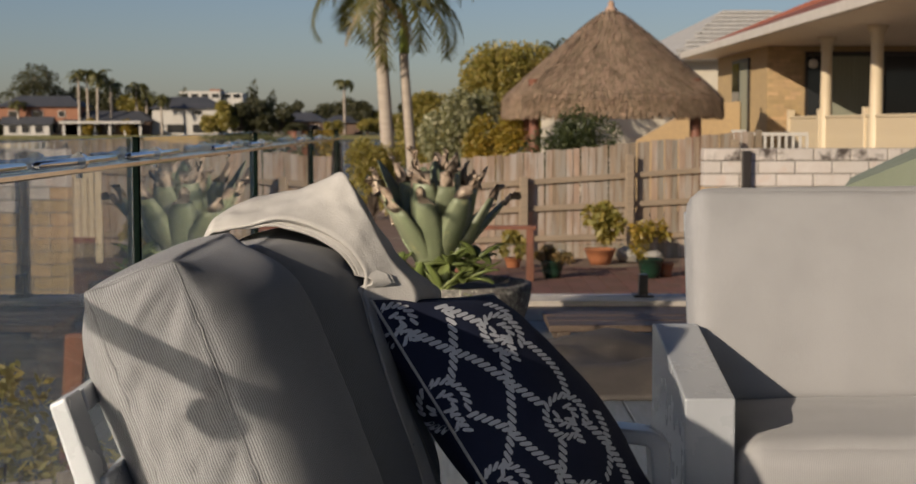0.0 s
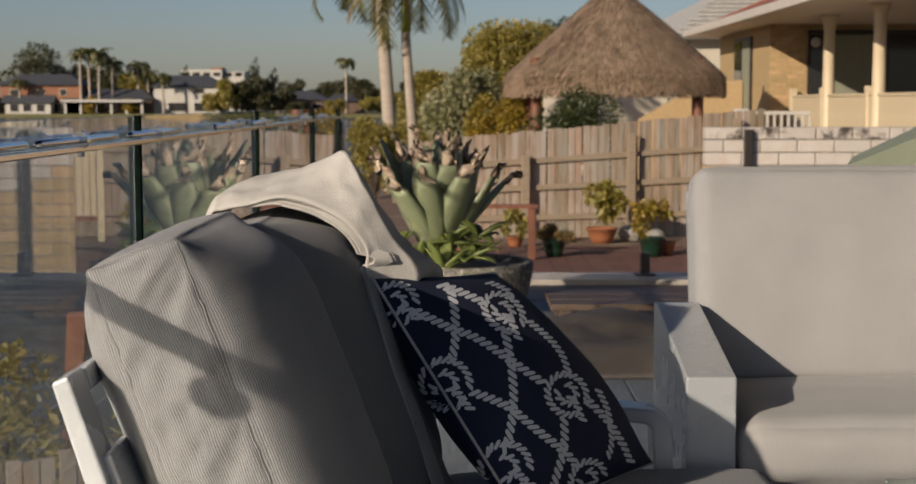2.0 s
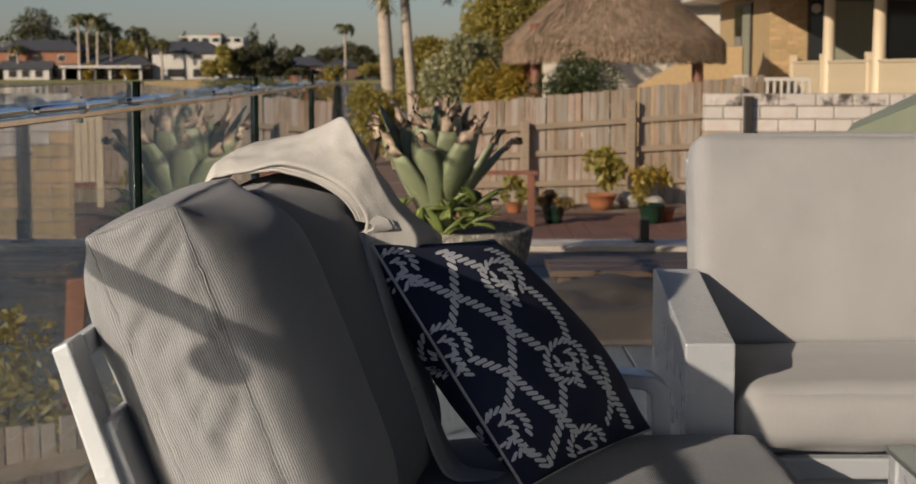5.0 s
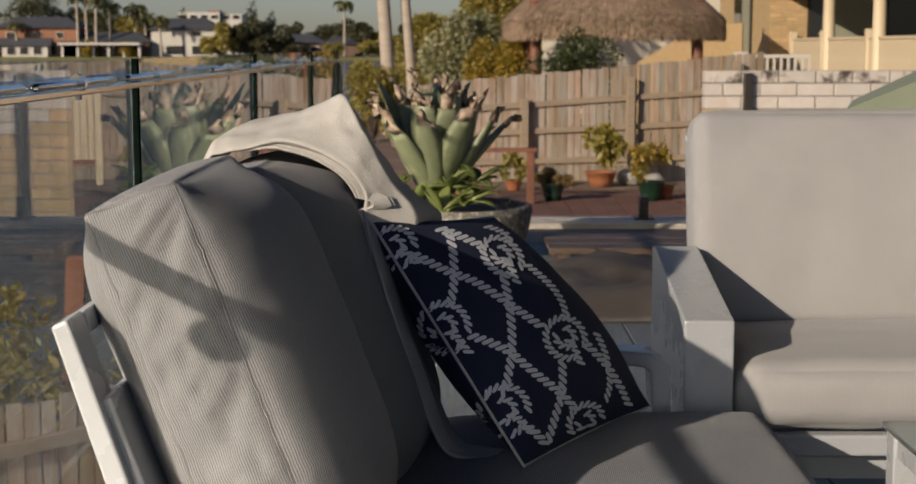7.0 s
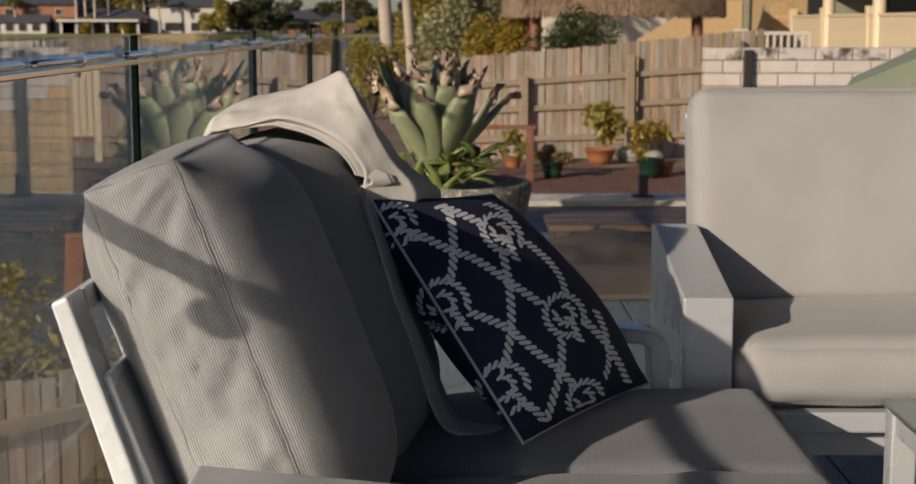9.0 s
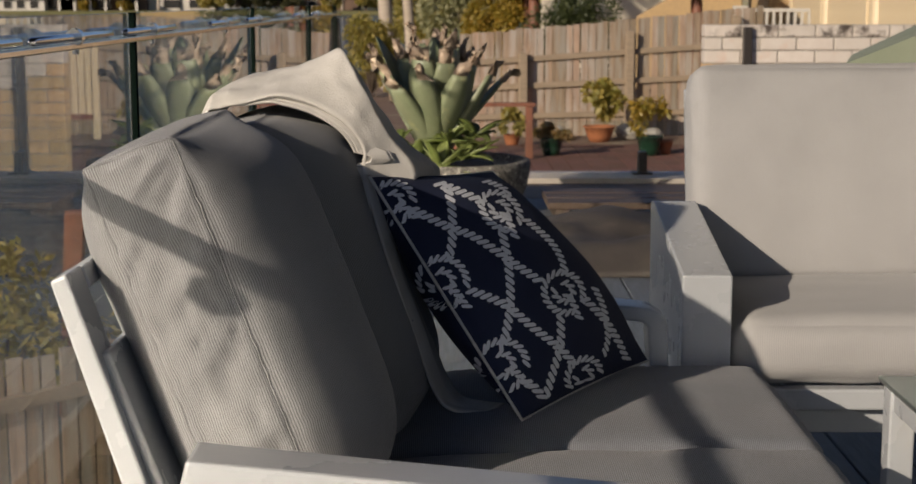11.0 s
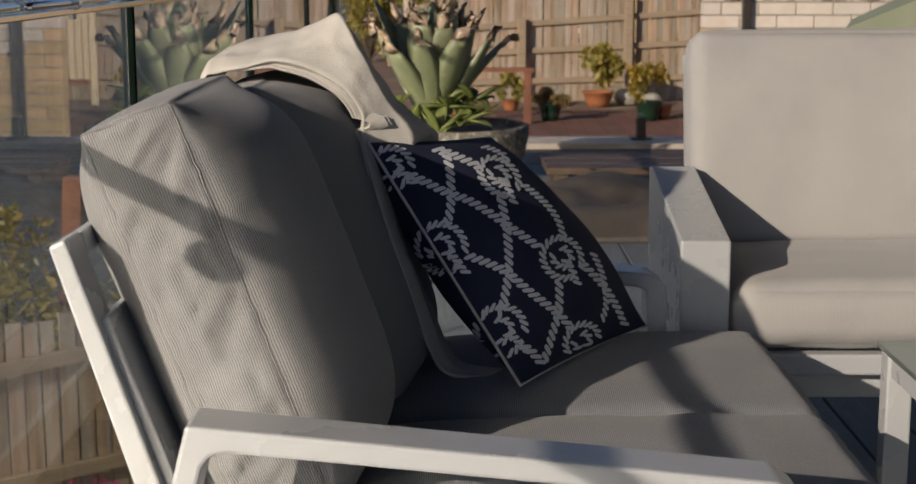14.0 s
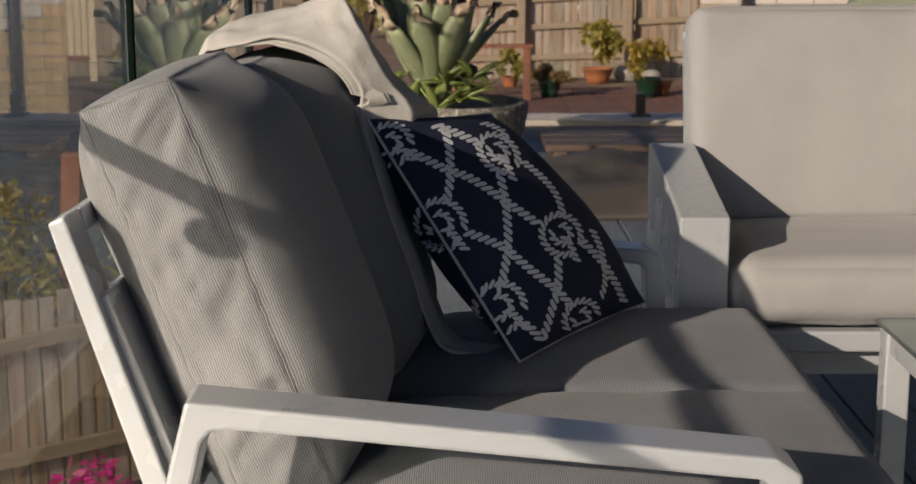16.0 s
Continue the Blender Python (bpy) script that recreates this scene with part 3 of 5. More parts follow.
def rope_print(bm, path, width=ROPE_W, lift=0.0012):
    """Slanted fat strands of a twisted rope along a path of the print."""
    pts = [Vector(p) for p in path]
    fine = []
    for i in range(len(pts) - 1):
        p0, p1, p2, p3 = pts[max(i - 1, 0)], pts[i], pts[i + 1], pts[min(i + 2, len(pts) - 1)]
        for k in range(12):
            t = k / 12
            fine.append(0.5 * ((2 * p1) + (p2 - p0) * t + (2 * p0 - 5 * p1 + 4 * p2 - p3) * t * t + (3 * p1 - p0 - 3 * p2 + p3) * t ** 3))
    fine.append(pts[-1])
    step = width * 1.62
    want, run = step * 0.5, 0.0
    for a, b in zip(fine, fine[1:]):
        seg = (b - a).length
        if seg < 1e-6:
            continue
        d = (b - a) / seg
        n = Vector((-d.y, d.x))
        while want <= run + seg:
            c = a + d * (want - run)
            want += step
            spot = lay_on(c.x, c.y)
            if spot is None:
                continue
            u, v, along_x, along_y, side = spot
            shape = []
            for k in range(12):
                ang = 2 * math.pi * k / 12
                x, y = math.copysign(abs(math.cos(ang)) ** 0.75, math.cos(ang)), math.copysign(abs(math.sin(ang)) ** 0.8, math.sin(ang))
                off = n * (width * x) + d * (step * 0.41 * y + width * (0.55 * x + 0.22 * math.sin(x * 2.4)))
                shape.append((u + along_x.x * off.x + along_y.x * off.y, v + along_x.y * off.x + along_y.y * off.y))
            shape = [(max(0.0, min(1.0, p)), max(0.0, min(1.0, q))) for p, q in shape]
            if all(abs(p - u) < 0.12 and abs(q - v) < 0.12 for p, q in shape):
                hub = bm.verts.new(pillow_point(u, v, lift, side))
                rim_v = [bm.verts.new(pillow_point(p, q, lift, side)) for p, q in shape]
                for k in range(12):
                    bm.faces.new((hub, rim_v[k], rim_v[(k + 1) % 12]))
        run += seg
    return bm


def knot(bm, x, y, turn, r, flat=1.0):
    """A round knot: an open ring with two bights of the rope drawn through it."""
    ct, st = math.cos(turn), math.sin(turn)

    def strand(points, lift):
        rope_print(bm, [(x + (a * ct - b * flat * st) * r, y + (a * st + b * flat * ct) * r) for a, b in points], ROPE_W * 0.86, lift)

    strand([(0.86 * math.cos(radians(a)), 0.86 * math.sin(radians(a))) for a in range(-165, 166, 22)], 0.0011)
    strand([(0.04 + 0.42 * math.cos(radians(a)), 0.40 * math.sin(radians(a))) for a in range(25, 336, 26)], 0.0015)
    strand([(-1.25, 0.42), (-0.95, 0.30), (-0.62, 0.12), (-0.10, 0.02)], 0.0019)
    return bm


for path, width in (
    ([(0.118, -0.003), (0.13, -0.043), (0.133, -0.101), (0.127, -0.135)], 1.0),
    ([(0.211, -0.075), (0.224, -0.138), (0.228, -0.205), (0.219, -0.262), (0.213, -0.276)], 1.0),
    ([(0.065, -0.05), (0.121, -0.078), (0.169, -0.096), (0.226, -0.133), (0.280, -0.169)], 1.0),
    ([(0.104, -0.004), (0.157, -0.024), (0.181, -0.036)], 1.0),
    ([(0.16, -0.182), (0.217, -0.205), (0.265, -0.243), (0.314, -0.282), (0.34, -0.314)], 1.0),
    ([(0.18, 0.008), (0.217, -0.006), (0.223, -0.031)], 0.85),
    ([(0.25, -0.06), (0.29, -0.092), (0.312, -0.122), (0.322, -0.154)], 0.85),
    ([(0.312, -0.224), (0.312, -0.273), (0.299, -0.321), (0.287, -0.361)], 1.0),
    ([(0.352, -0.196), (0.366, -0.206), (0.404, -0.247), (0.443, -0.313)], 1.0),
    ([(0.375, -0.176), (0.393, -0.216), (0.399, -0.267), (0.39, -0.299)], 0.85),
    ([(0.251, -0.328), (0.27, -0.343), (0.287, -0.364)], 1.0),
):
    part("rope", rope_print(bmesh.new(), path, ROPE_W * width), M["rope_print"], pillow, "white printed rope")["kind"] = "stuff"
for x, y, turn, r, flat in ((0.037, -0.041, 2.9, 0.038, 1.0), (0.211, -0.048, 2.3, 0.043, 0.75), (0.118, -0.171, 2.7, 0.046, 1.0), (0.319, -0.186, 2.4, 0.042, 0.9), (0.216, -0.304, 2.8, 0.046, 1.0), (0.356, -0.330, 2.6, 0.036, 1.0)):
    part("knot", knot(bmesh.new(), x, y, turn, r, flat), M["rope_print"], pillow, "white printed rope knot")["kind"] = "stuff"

# ---- the cream throw ----
THROW_NEAR = [(-0.491, 2.612, 0.786), (-0.433, 2.581, 0.925), (-0.402, 2.581, 0.943), (-0.361, 2.581, 0.952), (-0.308, 2.581, 0.965), (-0.259, 2.581, 0.955), (-0.219, 2.581, 0.936), (-0.183, 2.581, 0.909),
    (-0.157, 2.581, 0.869), (-0.159, 2.581, 0.829), (-0.129, 2.56, 0.726), (-0.079, 2.56, 0.573), (-0.04, 2.56, 0.46), (-0.008, 2.56, 0.422), (0.057, 2.56, 0.415)]
THROW_RIDGE = [(-0.502, 2.717, 0.786), (-0.442, 2.696, 0.935), (-0.401, 2.696, 0.972), (-0.352, 2.696, 0.99), (-0.289, 2.686, 1.005), (-0.241, 2.665, 1.021), (-0.201, 2.644, 1.033), (-0.164, 2.612, 0.979),
    (-0.127, 2.607, 0.903), (-0.07, 2.612, 0.826), (-0.11, 2.592, 0.723), (-0.063, 2.592, 0.571), (-0.023, 2.592, 0.459), (0.008, 2.592, 0.422), (0.073, 2.581, 0.416)]
THROW_FAR = [(-0.491, 2.989, 0.765), (-0.46, 2.989, 0.901), (-0.418, 2.989, 0.932), (-0.355, 2.989, 0.948), (-0.282, 2.989, 0.958), (-0.219, 2.968, 0.963), (-0.193, 2.968, 0.958), (-0.146, 2.947, 0.901),
    (-0.094, 2.926, 0.838), (-0.031, 2.905, 0.786), (-0.104, 2.633, 0.718), (-0.057, 2.633, 0.566), (-0.016, 2.633, 0.456), (0.016, 2.623, 0.422), (0.084, 2.602, 0.417)]


def spline(pts, n):
    pts = [Vector(p) for p in pts]
    out = []
    for i in range(len(pts) - 1):
        p0, p1, p2, p3 = pts[max(i - 1, 0)], pts[i], pts[i + 1], pts[min(i + 2, len(pts) - 1)]
        for k in range(n):
            t = k / n
            out.append(0.5 * ((2 * p1) + (p2 - p0) * t + (2 * p0 - 5 * p1 + 4 * p2 - p3) * t * t + (3 * p1 - p0 - 3 * p2 + p3) * t ** 3))
    return out + [pts[-1]]


def throw_sheet(layer, seed):
    """One layer of the folded cloth, 0 the uppermost; the lower ones show as stacked edges."""
    a, b, c = spline(THROW_NEAR, 6), spline(THROW_RIDGE, 6), spline(THROW_FAR, 6)
    bm = bmesh.new()
    grid = []
    for i, (p, q, r) in enumerate(zip(a, b, c)):
        if layer and not 14 <= i <= 58:
            continue
        ahead = (a[min(i + 1, len(a) - 1)] - a[max(i - 1, 0)]).normalized()
        under = Vector((ahead.z, 0, -ahead.x))
        if under.z > 0:
            under = -under
        row = []
        for k in range(29):
            s = k / 28
            if layer:
                v = p.lerp(q, s * 0.45) + under * (0.0062 * layer) * min(1.0, (i - 14) / 12)
                v.y += 0.003 * math.sin(layer * 2.3 + i * 0.13)
            else:
                v = p.lerp(q, s / 0.5) if s < 0.5 else q.lerp(r, (s - 0.5) / 0.5)
                free = min(1.0, 5 * s) * (1.0 if i < 56 else 0.4)
                v += Vector((0.2, -0.4, 0.8)) * free * (0.018 * noise.noise(Vector((v.x * 8 + seed, v.y * 9, v.z * 8))) + 0.006 * noise.noise(Vector((v.x * 34, v.y * 26 + seed, v.z * 34))))
                # a soft roll where the cloth is tucked under at its lower end
                roll = math.exp(-((i - 13) / 7.0) ** 2)
                v += Vector((0, -0.022, 0.012)) * roll * math.sin(min(1.0, s * 2) * math.pi)
                # the edge itself turns under
                v += Vector((0, -0.004, -0.004)) * max(0.0, 1 - s * 12)
            row.append(bm.verts.new(v))
        grid.append(row)
    for r0, r1 in zip(grid, grid[1:]):
        for k in range(28):
            bm.faces.new((r0[k], r0[k + 1], r1[k + 1], r1[k]))
    bmesh.ops.recalc_face_normals(bm, faces=bm.faces[:])
    bmesh.ops.solidify(bm, geom=bm.faces[:], thickness=0.0045)
    return bm


throw = thing("throw", "folded cream cotton throw draped over the sofa back", "blanket")
for layer in range(4):
    part("fold", throw_sheet(layer, 4.0 + layer), M["towel"], throw, smooth=True)

# ---- glass balustrade along the deck's side ----
GLASS_X = -0.80
TOP_Z, RAIL_Z, RAIL_X = 1.088, 1.029, -0.7725
fence_glass = thing("glass_balustrade", "frameless glass balustrade with a flat steel handrail beside the canal", "balustrade")
GAPS = (-0.6, 3.72, 5.91, 8.19, 9.94)
for i, (y0, y1) in enumerate(zip(GAPS, GAPS[1:])):
    pane = part("pane", boxed((GLASS_X - 0.006, y0 + 0.012, -0.46), (GLASS_X + 0.006, y1 - 0.012, TOP_Z), 0.001, seg=1), M["glass"], fence_glass)
    pane.visible_shadow = False
    part("edge_seal", boxed((GLASS_X + 0.0068, y1 - 0.0115, -0.46), (GLASS_X + 0.020, y1 + 0.0115, TOP_Z + 0.001)), M["glass_edge"], fence_glass, "dark green glass edge")
    for y in (y0 + 0.5, y1 - 0.45):
        bm = boxed((GLASS_X - 0.03, y - 0.025, -0.496), (GLASS_X + 0.03, y + 0.025, -0.34), 0.006)
        box(bm, (GLASS_X - 0.05, y - 0.05, -0.5), (GLASS_X + 0.05, y + 0.05, -0.488), 0.003)
        part("spigot", bm, M["chrome"], fence_glass)
part("handrail", boxed((RAIL_X - 0.027, -0.6, RAIL_Z - 0.007), (RAIL_X + 0.027, 9.9, RAIL_Z + 0.007), 0.003), M["rail_steel"], fence_glass, "flat stainless handrail")
for y in (2.32, 3.02, 3.78, 4.98, 5.81, 7.4, 8.3):
    bm = tube(bmesh.new(), [(RAIL_X + 0.02, y - 0.33, RAIL_Z + 0.017), (RAIL_X + 0.02, y - 0.305, RAIL_Z + 0.017), (RAIL_X + 0.02, y + 0.305, RAIL_Z + 0.017), (RAIL_X + 0.02, y + 0.33, RAIL_Z + 0.017)], [0.004, 0.0085, 0.0085, 0.004], 14)
    clamp = part("clamp", bm, M["chrome"], fence_glass, "polished steel tube clamp", smooth=True)
    bm = tube(bmesh.new(), [(RAIL_X + 0.02, y - 0.012, RAIL_Z + 0.017), (RAIL_X + 0.02, y + 0.012, RAIL_Z + 0.017)], 0.017, 18)
    tube(bm, [(RAIL_X + 0.02, y, RAIL_Z - 0.016), (RAIL_X + 0.02, y, RAIL_Z + 0.036)], [0.007, 0.007], 10)
    part("collar", bm, M["chrome"], clamp)
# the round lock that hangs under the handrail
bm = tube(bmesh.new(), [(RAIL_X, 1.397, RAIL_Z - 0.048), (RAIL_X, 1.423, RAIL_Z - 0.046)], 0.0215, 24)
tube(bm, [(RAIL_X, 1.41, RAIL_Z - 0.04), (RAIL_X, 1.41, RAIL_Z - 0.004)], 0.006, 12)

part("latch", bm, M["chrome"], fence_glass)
# the end return, two dark posts at the corner
for x, lean in ((-0.84, 0.07), (-1.06, 0.11)):
    part("corner_post", prism(bmesh.new(), [(x, 1.0), (x + 0.07, 1.0), (x + 0.07 + lean, -0.016), (x + lean, -0.016)], "y", 9.95, 10.02, 0.004), M["dark_frame"], fence_glass, "dark bronze corner post")

# the wall and its pipe stand 1.143 times as far off as drawn
FROM_EYE = Matrix.Translation((0, 0, EYE)) @ Matrix.Scale(1.143, 4) @ Matrix.Translation((0, 0, -EYE))
low_glass = thing("windbreak", "low clear glass screen on the concrete kerb", "glass screen")
p = part("pane", boxed((0.22, 8.734, 0.135), (1.285, 8.746, 0.43), 0.001, seg=1), M["glass"], low_glass)
p.visible_shadow = False
bm = boxed((1.045, 8.70, 0.126), (1.095, 8.78, 0.255), 0.005)
box(bm, (1.01, 8.67, 0.126), (1.125, 8.81, 0.138), 0.003)
part("spigot", bm, M["dark_frame"], low_glass, "dark square glass spigot")

low_glass.matrix_basis = Matrix.Translation((0, 0, EYE)) @ Matrix.Scale(1.0927, 4) @ Matrix.Translation((0, 0, -EYE))

# ---- low covered things at the far end of the deck ----
bm = bmesh.new()
n = 40
g = []
for j in range(n + 1):
    row = []
    for i in range(n + 1):
        u, v = i / n, j / n
        x, y = 0.05 + 1.55 * u, 6.08 + 1.35 * v
        f = min(1, 9 * u * (1 - u)) * min(1, 8 * v * (1 - v))
        z = 0.004 + f * (0.10 + 0.07 * noise.noise(Vector((x * 2.2, y * 2.4, 0.3))) + 0.03 * noise.noise(Vector((x * 6, y * 6, 4))))
        row.append(bm.verts.new((x, y, max(0.004, z))))
    g.append(row)
for j in range(n):
    for i in range(n):
        bm.faces.new((g[j][i], g[j][i + 1], g[j + 1][i + 1], g[j + 1][i]))
base = [e for e in bm.edges if e.is_boundary]
bmesh.ops.holes_fill(bm, edges=base, sides=0)
cover = thing("spa_cover", "slack dark vinyl cover lying folded on the deck", "cover")
part("sheet", bm, M["black_vinyl"], cover, smooth=True)
for x in (0.45, 0.95):
    part("strap", boxed((x, 6.10, 0.004), (x + 0.05, 6.125, 0.075), 0.004), M["dark_frame"], cover)
bench = thing("low_bench", "low dark brown slatted timber bench against the kerb", "bench")
for k in range(3):
    part("slat", boxed((0.46, 7.62 + 0.21 * k, 0.07), (2.6, 7.80 + 0.21 * k, 0.105), 0.005), M["brown_board"], bench)
for x in (0.5, 1.4, 2.4):
    part("bearer", boxed((x, 7.62, 0.0), (x + 0.07, 8.22, 0.069), 0.004), M["brown_board"], bench)

# ---- the agave in its pot ----
POT = Vector((-0.043, 8.15, 0))
planter = thing("planter", "wide round weathered dark stone planter on the deck", "plant pot", at=POT)
part("bowl", lathe(bmesh.new(), [(0.34, 0.0), (0.385, 0.045), (0.42, 0.13), (0.435, 0.20), (0.440, 0.245), (0.437, 0.270), (0.42, 0.275), (0.396, 0.270), (0.388, 0.245)], sides=48), M["pot"], planter, smooth=True)
part("soil", lathe(bmesh.new(), [(0.385, 0.225), (0.378, 0.235), (0.18, 0.25)], sides=32), M["soil"], planter)
agave = thing("agave", "large pale green agave with dried curling brown tips", "plant", at=(POT.x - 0.07, POT.y, 0.242))
agave.scale = (1.216, 1.216, 1.216)


def blade(bm, bm_dry, base, yaw, lean, length, width, curl, dry, rnd):
    """One thick gutter-shaped leaf; its last stretch is dried and curled."""
    p = Vector(base)
    a = lean
    n = 12
    rows, out = [], Vector((math.cos(yaw), math.sin(yaw), 0))
    side = Vector((-math.sin(yaw), math.cos(yaw), 0))
    for i in range(n + 1):
        t = i / n
        w = width * 1.45 * (0.42 + 1.9 * t - 2.2 * t * t)
        d = out * math.sin(a) + Vector((0, 0, 1)) * math.cos(a)
        nrm = out * -math.cos(a) + Vector((0, 0, 1)) * math.sin(a)
        th = 0.008 * (1 - t) + 0.002
        rows.append((t, p.copy(), max(w, 0.003), nrm, th))
        p = p + d * (length / n)
        a += curl / n * (0.4 + 1.6 * t) + (min(dry, 1) * 0.6 * (t > 0.8) * rnd.uniform(0.2, 1.6))
    split = {0: n, 1: 10, 2: 6}[int(dry)]
    for target, lo, hi in ((bm, 0, split), (bm_dry, split, n)):
        if lo == hi:
            continue
        prev = None
        for i in range(lo, hi + 1):
            t, c, w, nrm, th = rows[i]
            shrink = 1.0 if target is bm else 0.85 - 0.12 * (i - lo)
            w = w * max(0.25, shrink)
            wob = 0.0 if target is bm else 0.02
            ring = []
            for s in (-1, -0.5, 0, 0.5, 1):
                j = Vector((rnd.uniform(-wob, wob), rnd.uniform(-wob, wob), rnd.uniform(-wob, wob)))
                ring.append(target.verts.new(c + side * (s * w) + nrm * (0.30 * w * s * s) + j))
            for s in (0.5, 0, -0.5):
                ring.append(target.verts.new(c + side * (s * w) + nrm * (0.30 * w * s * s - th)))
            if prev:
                m = len(ring)
                for k in range(m):
                    target.faces.new((prev[k], prev[(k + 1) % m], ring[(k + 1) % m], ring[k]))
            else:
                target.faces.new(ring[::-1])
            prev = ring
        target.faces.new(prev)


rnd = random.Random(5)
specs = []
for k in range(7):
    specs.append((k * 51 + rnd.uniform(-12, 12), 7 + rnd.uniform(-3, 6), rnd.uniform(0.44, 0.53), 0.060))
for k in range(11):
    specs.append((k * 32.7 + rnd.uniform(-9, 9), 22 + rnd.uniform(-6, 7), rnd.uniform(0.44, 0.55), 0.068))
for k in range(10):
    specs.append((k * 36 + 11 + rnd.uniform(-9, 9), 42 + rnd.uniform(-8, 8), rnd.uniform(0.38, 0.50), 0.060))
for k in range(5):
    specs.append((k * 72 + 20, 16 + 9 * (k % 3), rnd.uniform(0.50, 0.58), 0.030))
for n_leaf, (yaw, lean, length, width) in enumerate(specs):
    dry_bm, bm = bmesh.new(), bmesh.new()
    has_dry = rnd.random() < 0.85
    yw = radians(yaw)
    blade(bm, dry_bm, (0.05 * math.cos(yw), 0.05 * math.sin(yw), 0.05 + 0.06 * rnd.random()), yw, radians(lean), length, width, radians(rnd.uniform(-22, 8)), (2.0 if n_leaf >= len(specs) - 5 else 1.0) if has_dry else 0.0, rnd)
    leaf = part("leaf", bm, M["agave"], agave, smooth=True)
    if has_dry:
        part("dried_tip", dry_bm, M["agave_dry"], leaf, "curled dry brown tip", smooth=True)
    else:
        dry_bm.free()
for c, count in (((-0.08, -0.2, 0.03), 13), ((0.13, -0.19, 0.05), 14), ((0.17, -0.06, 0.13), 12), ((0.06, -0.16, 0.12), 9), ((-0.2, -0.12, 0.06), 9), ((0.02, -0.25, 0.02), 8)):
    for k in range(count):
        bm, dry_bm = bmesh.new(), bmesh.new()
        yw = radians(k * 360 / count * 1.7 + rnd.uniform(-15, 15))
        blade(bm, dry_bm, (c[0], c[1], c[2]), yw, radians(rnd.uniform(30, 95)), rnd.uniform(0.12, 0.19), 0.025, radians(rnd.uniform(-10, 45)), 0.0, rnd)
        dry_bm.free()
        part("young_leaf", bm, M["agave_young"], agave, smooth=True)


# ---- paling fences ----
def paling_fence(name, label, a, b, top_a, top_b, foot, pitch, rails, posts, full=0.95):
    f = thing(name, label, "fence")
    a, b = Vector((*a, 0)), Vector((*b, 0))
    d = (b - a)
    L = d.length
    d.normalize()
    yaw = math.degrees(math.atan2(d.y, d.x))
    f.matrix_basis = pose(a.x, a.y, 0, 0, 0, yaw)
    rr = random.Random(9)
    n = int(L / pitch)
    shapes = []
    for k in range(5):
        w = pitch * rr.uniform(full - 0.06, full + 0.02)
        bm = boxed((0, -0.009, 0), (w, 0.009, 1.0))
        for v in bm.verts:
            v.co.x += rr.uniform(-0.003, 0.003)
        ob = part("paling", bm, M["paling"], f)
        shapes.append(ob)
    for i in range(n):
        top = top_a + (top_b - top_a) * i / n + rr.uniform(-0.02, 0.015)
        ob = shapes[i] if i < 5 else new("paling", shapes[i % 5].data)
        ob.parent = f
        ob.matrix_basis = pose(i * pitch, rr.uniform(-0.004, 0.004), foot, 0, rr.uniform(-0.5, 0.5), 0) @ Matrix.Diagonal((1, 1, top - foot, 1))
    for h in rails:
        bm = bmesh.new()
        z0, z1 = foot + (top_a - foot) * h, foot + (top_b - foot) * h
        prism(bm, [(0, z0 - 0.04), (L, z1 - 0.04), (L, z1 + 0.04), (0, z0 + 0.04)], "y", -0.06, -0.0135, 0.004)
        part("rail", bm, M["rail_wood"], f)
    for s, up in posts:
        z = top_a + (top_b - top_a) * s / L
        part("post", boxed((s - 0.055, -0.17, foot), (s + 0.055, -0.065, foot + (z - foot) * up), 0.006), M["rail_wood"], f)
    return f


paling_fence("paling_fence", "weathered brown timber paling fence round the next yard", (-0.6, 22.0), (4.6, 22.6), 0.56, 1.03, -0.85, 0.105, (0.19, 0.47, 0.72), ((1.55, 0.78), (3.12, 0.90), (4.7, 0.95)), 0.92)
paling_fence("paling_fence", "weathered brown paling fence on the bank below the deck", (-3.6, 7.05), (-1.2, 8.85), -0.90, -0.68, -1.95, 0.098, (0.25, 0.8), (), 0.86)


# ---- foliage ----
def leaf_cloud(lumps, n, size, rnd, droop=0.3, narrow=0.45):
    """Many small leaves over a set of lumps (centre, radii)."""
    verts, faces = [], []
    total = sum(r[0] * r[2] for _, r in lumps)
    for c, r in lumps:
        for _ in range(int(n * r[0] * r[2] / total)):
            d = Vector((rnd.gauss(0, 1), rnd.gauss(0, 1), rnd.gauss(0, 1))).normalized()
            k = rnd.uniform(0.62, 1.06)
            p = Vector((c[0] + d.x * r[0] * k, c[1] + d.y * r[1] * k, c[2] + d.z * r[2] * k))
            a = (d + Vector((rnd.uniform(-1, 1), rnd.uniform(-1, 1), rnd.uniform(-1, 0.8) - droop))).normalized()
            b = a.cross(Vector((rnd.uniform(-1, 1), rnd.uniform(-1, 1), rnd.uniform(-1, 1)))).normalized()
            s = size * rnd.uniform(0.6, 1.4)
            i = len(verts)
            verts += [p - a * s * 0.5, p + b * s * narrow * 0.5, p + a * s * 0.5, p - b * s * narrow * 0.5]
            faces.append((i, i + 1, i + 2, i + 3))
    return verts, faces


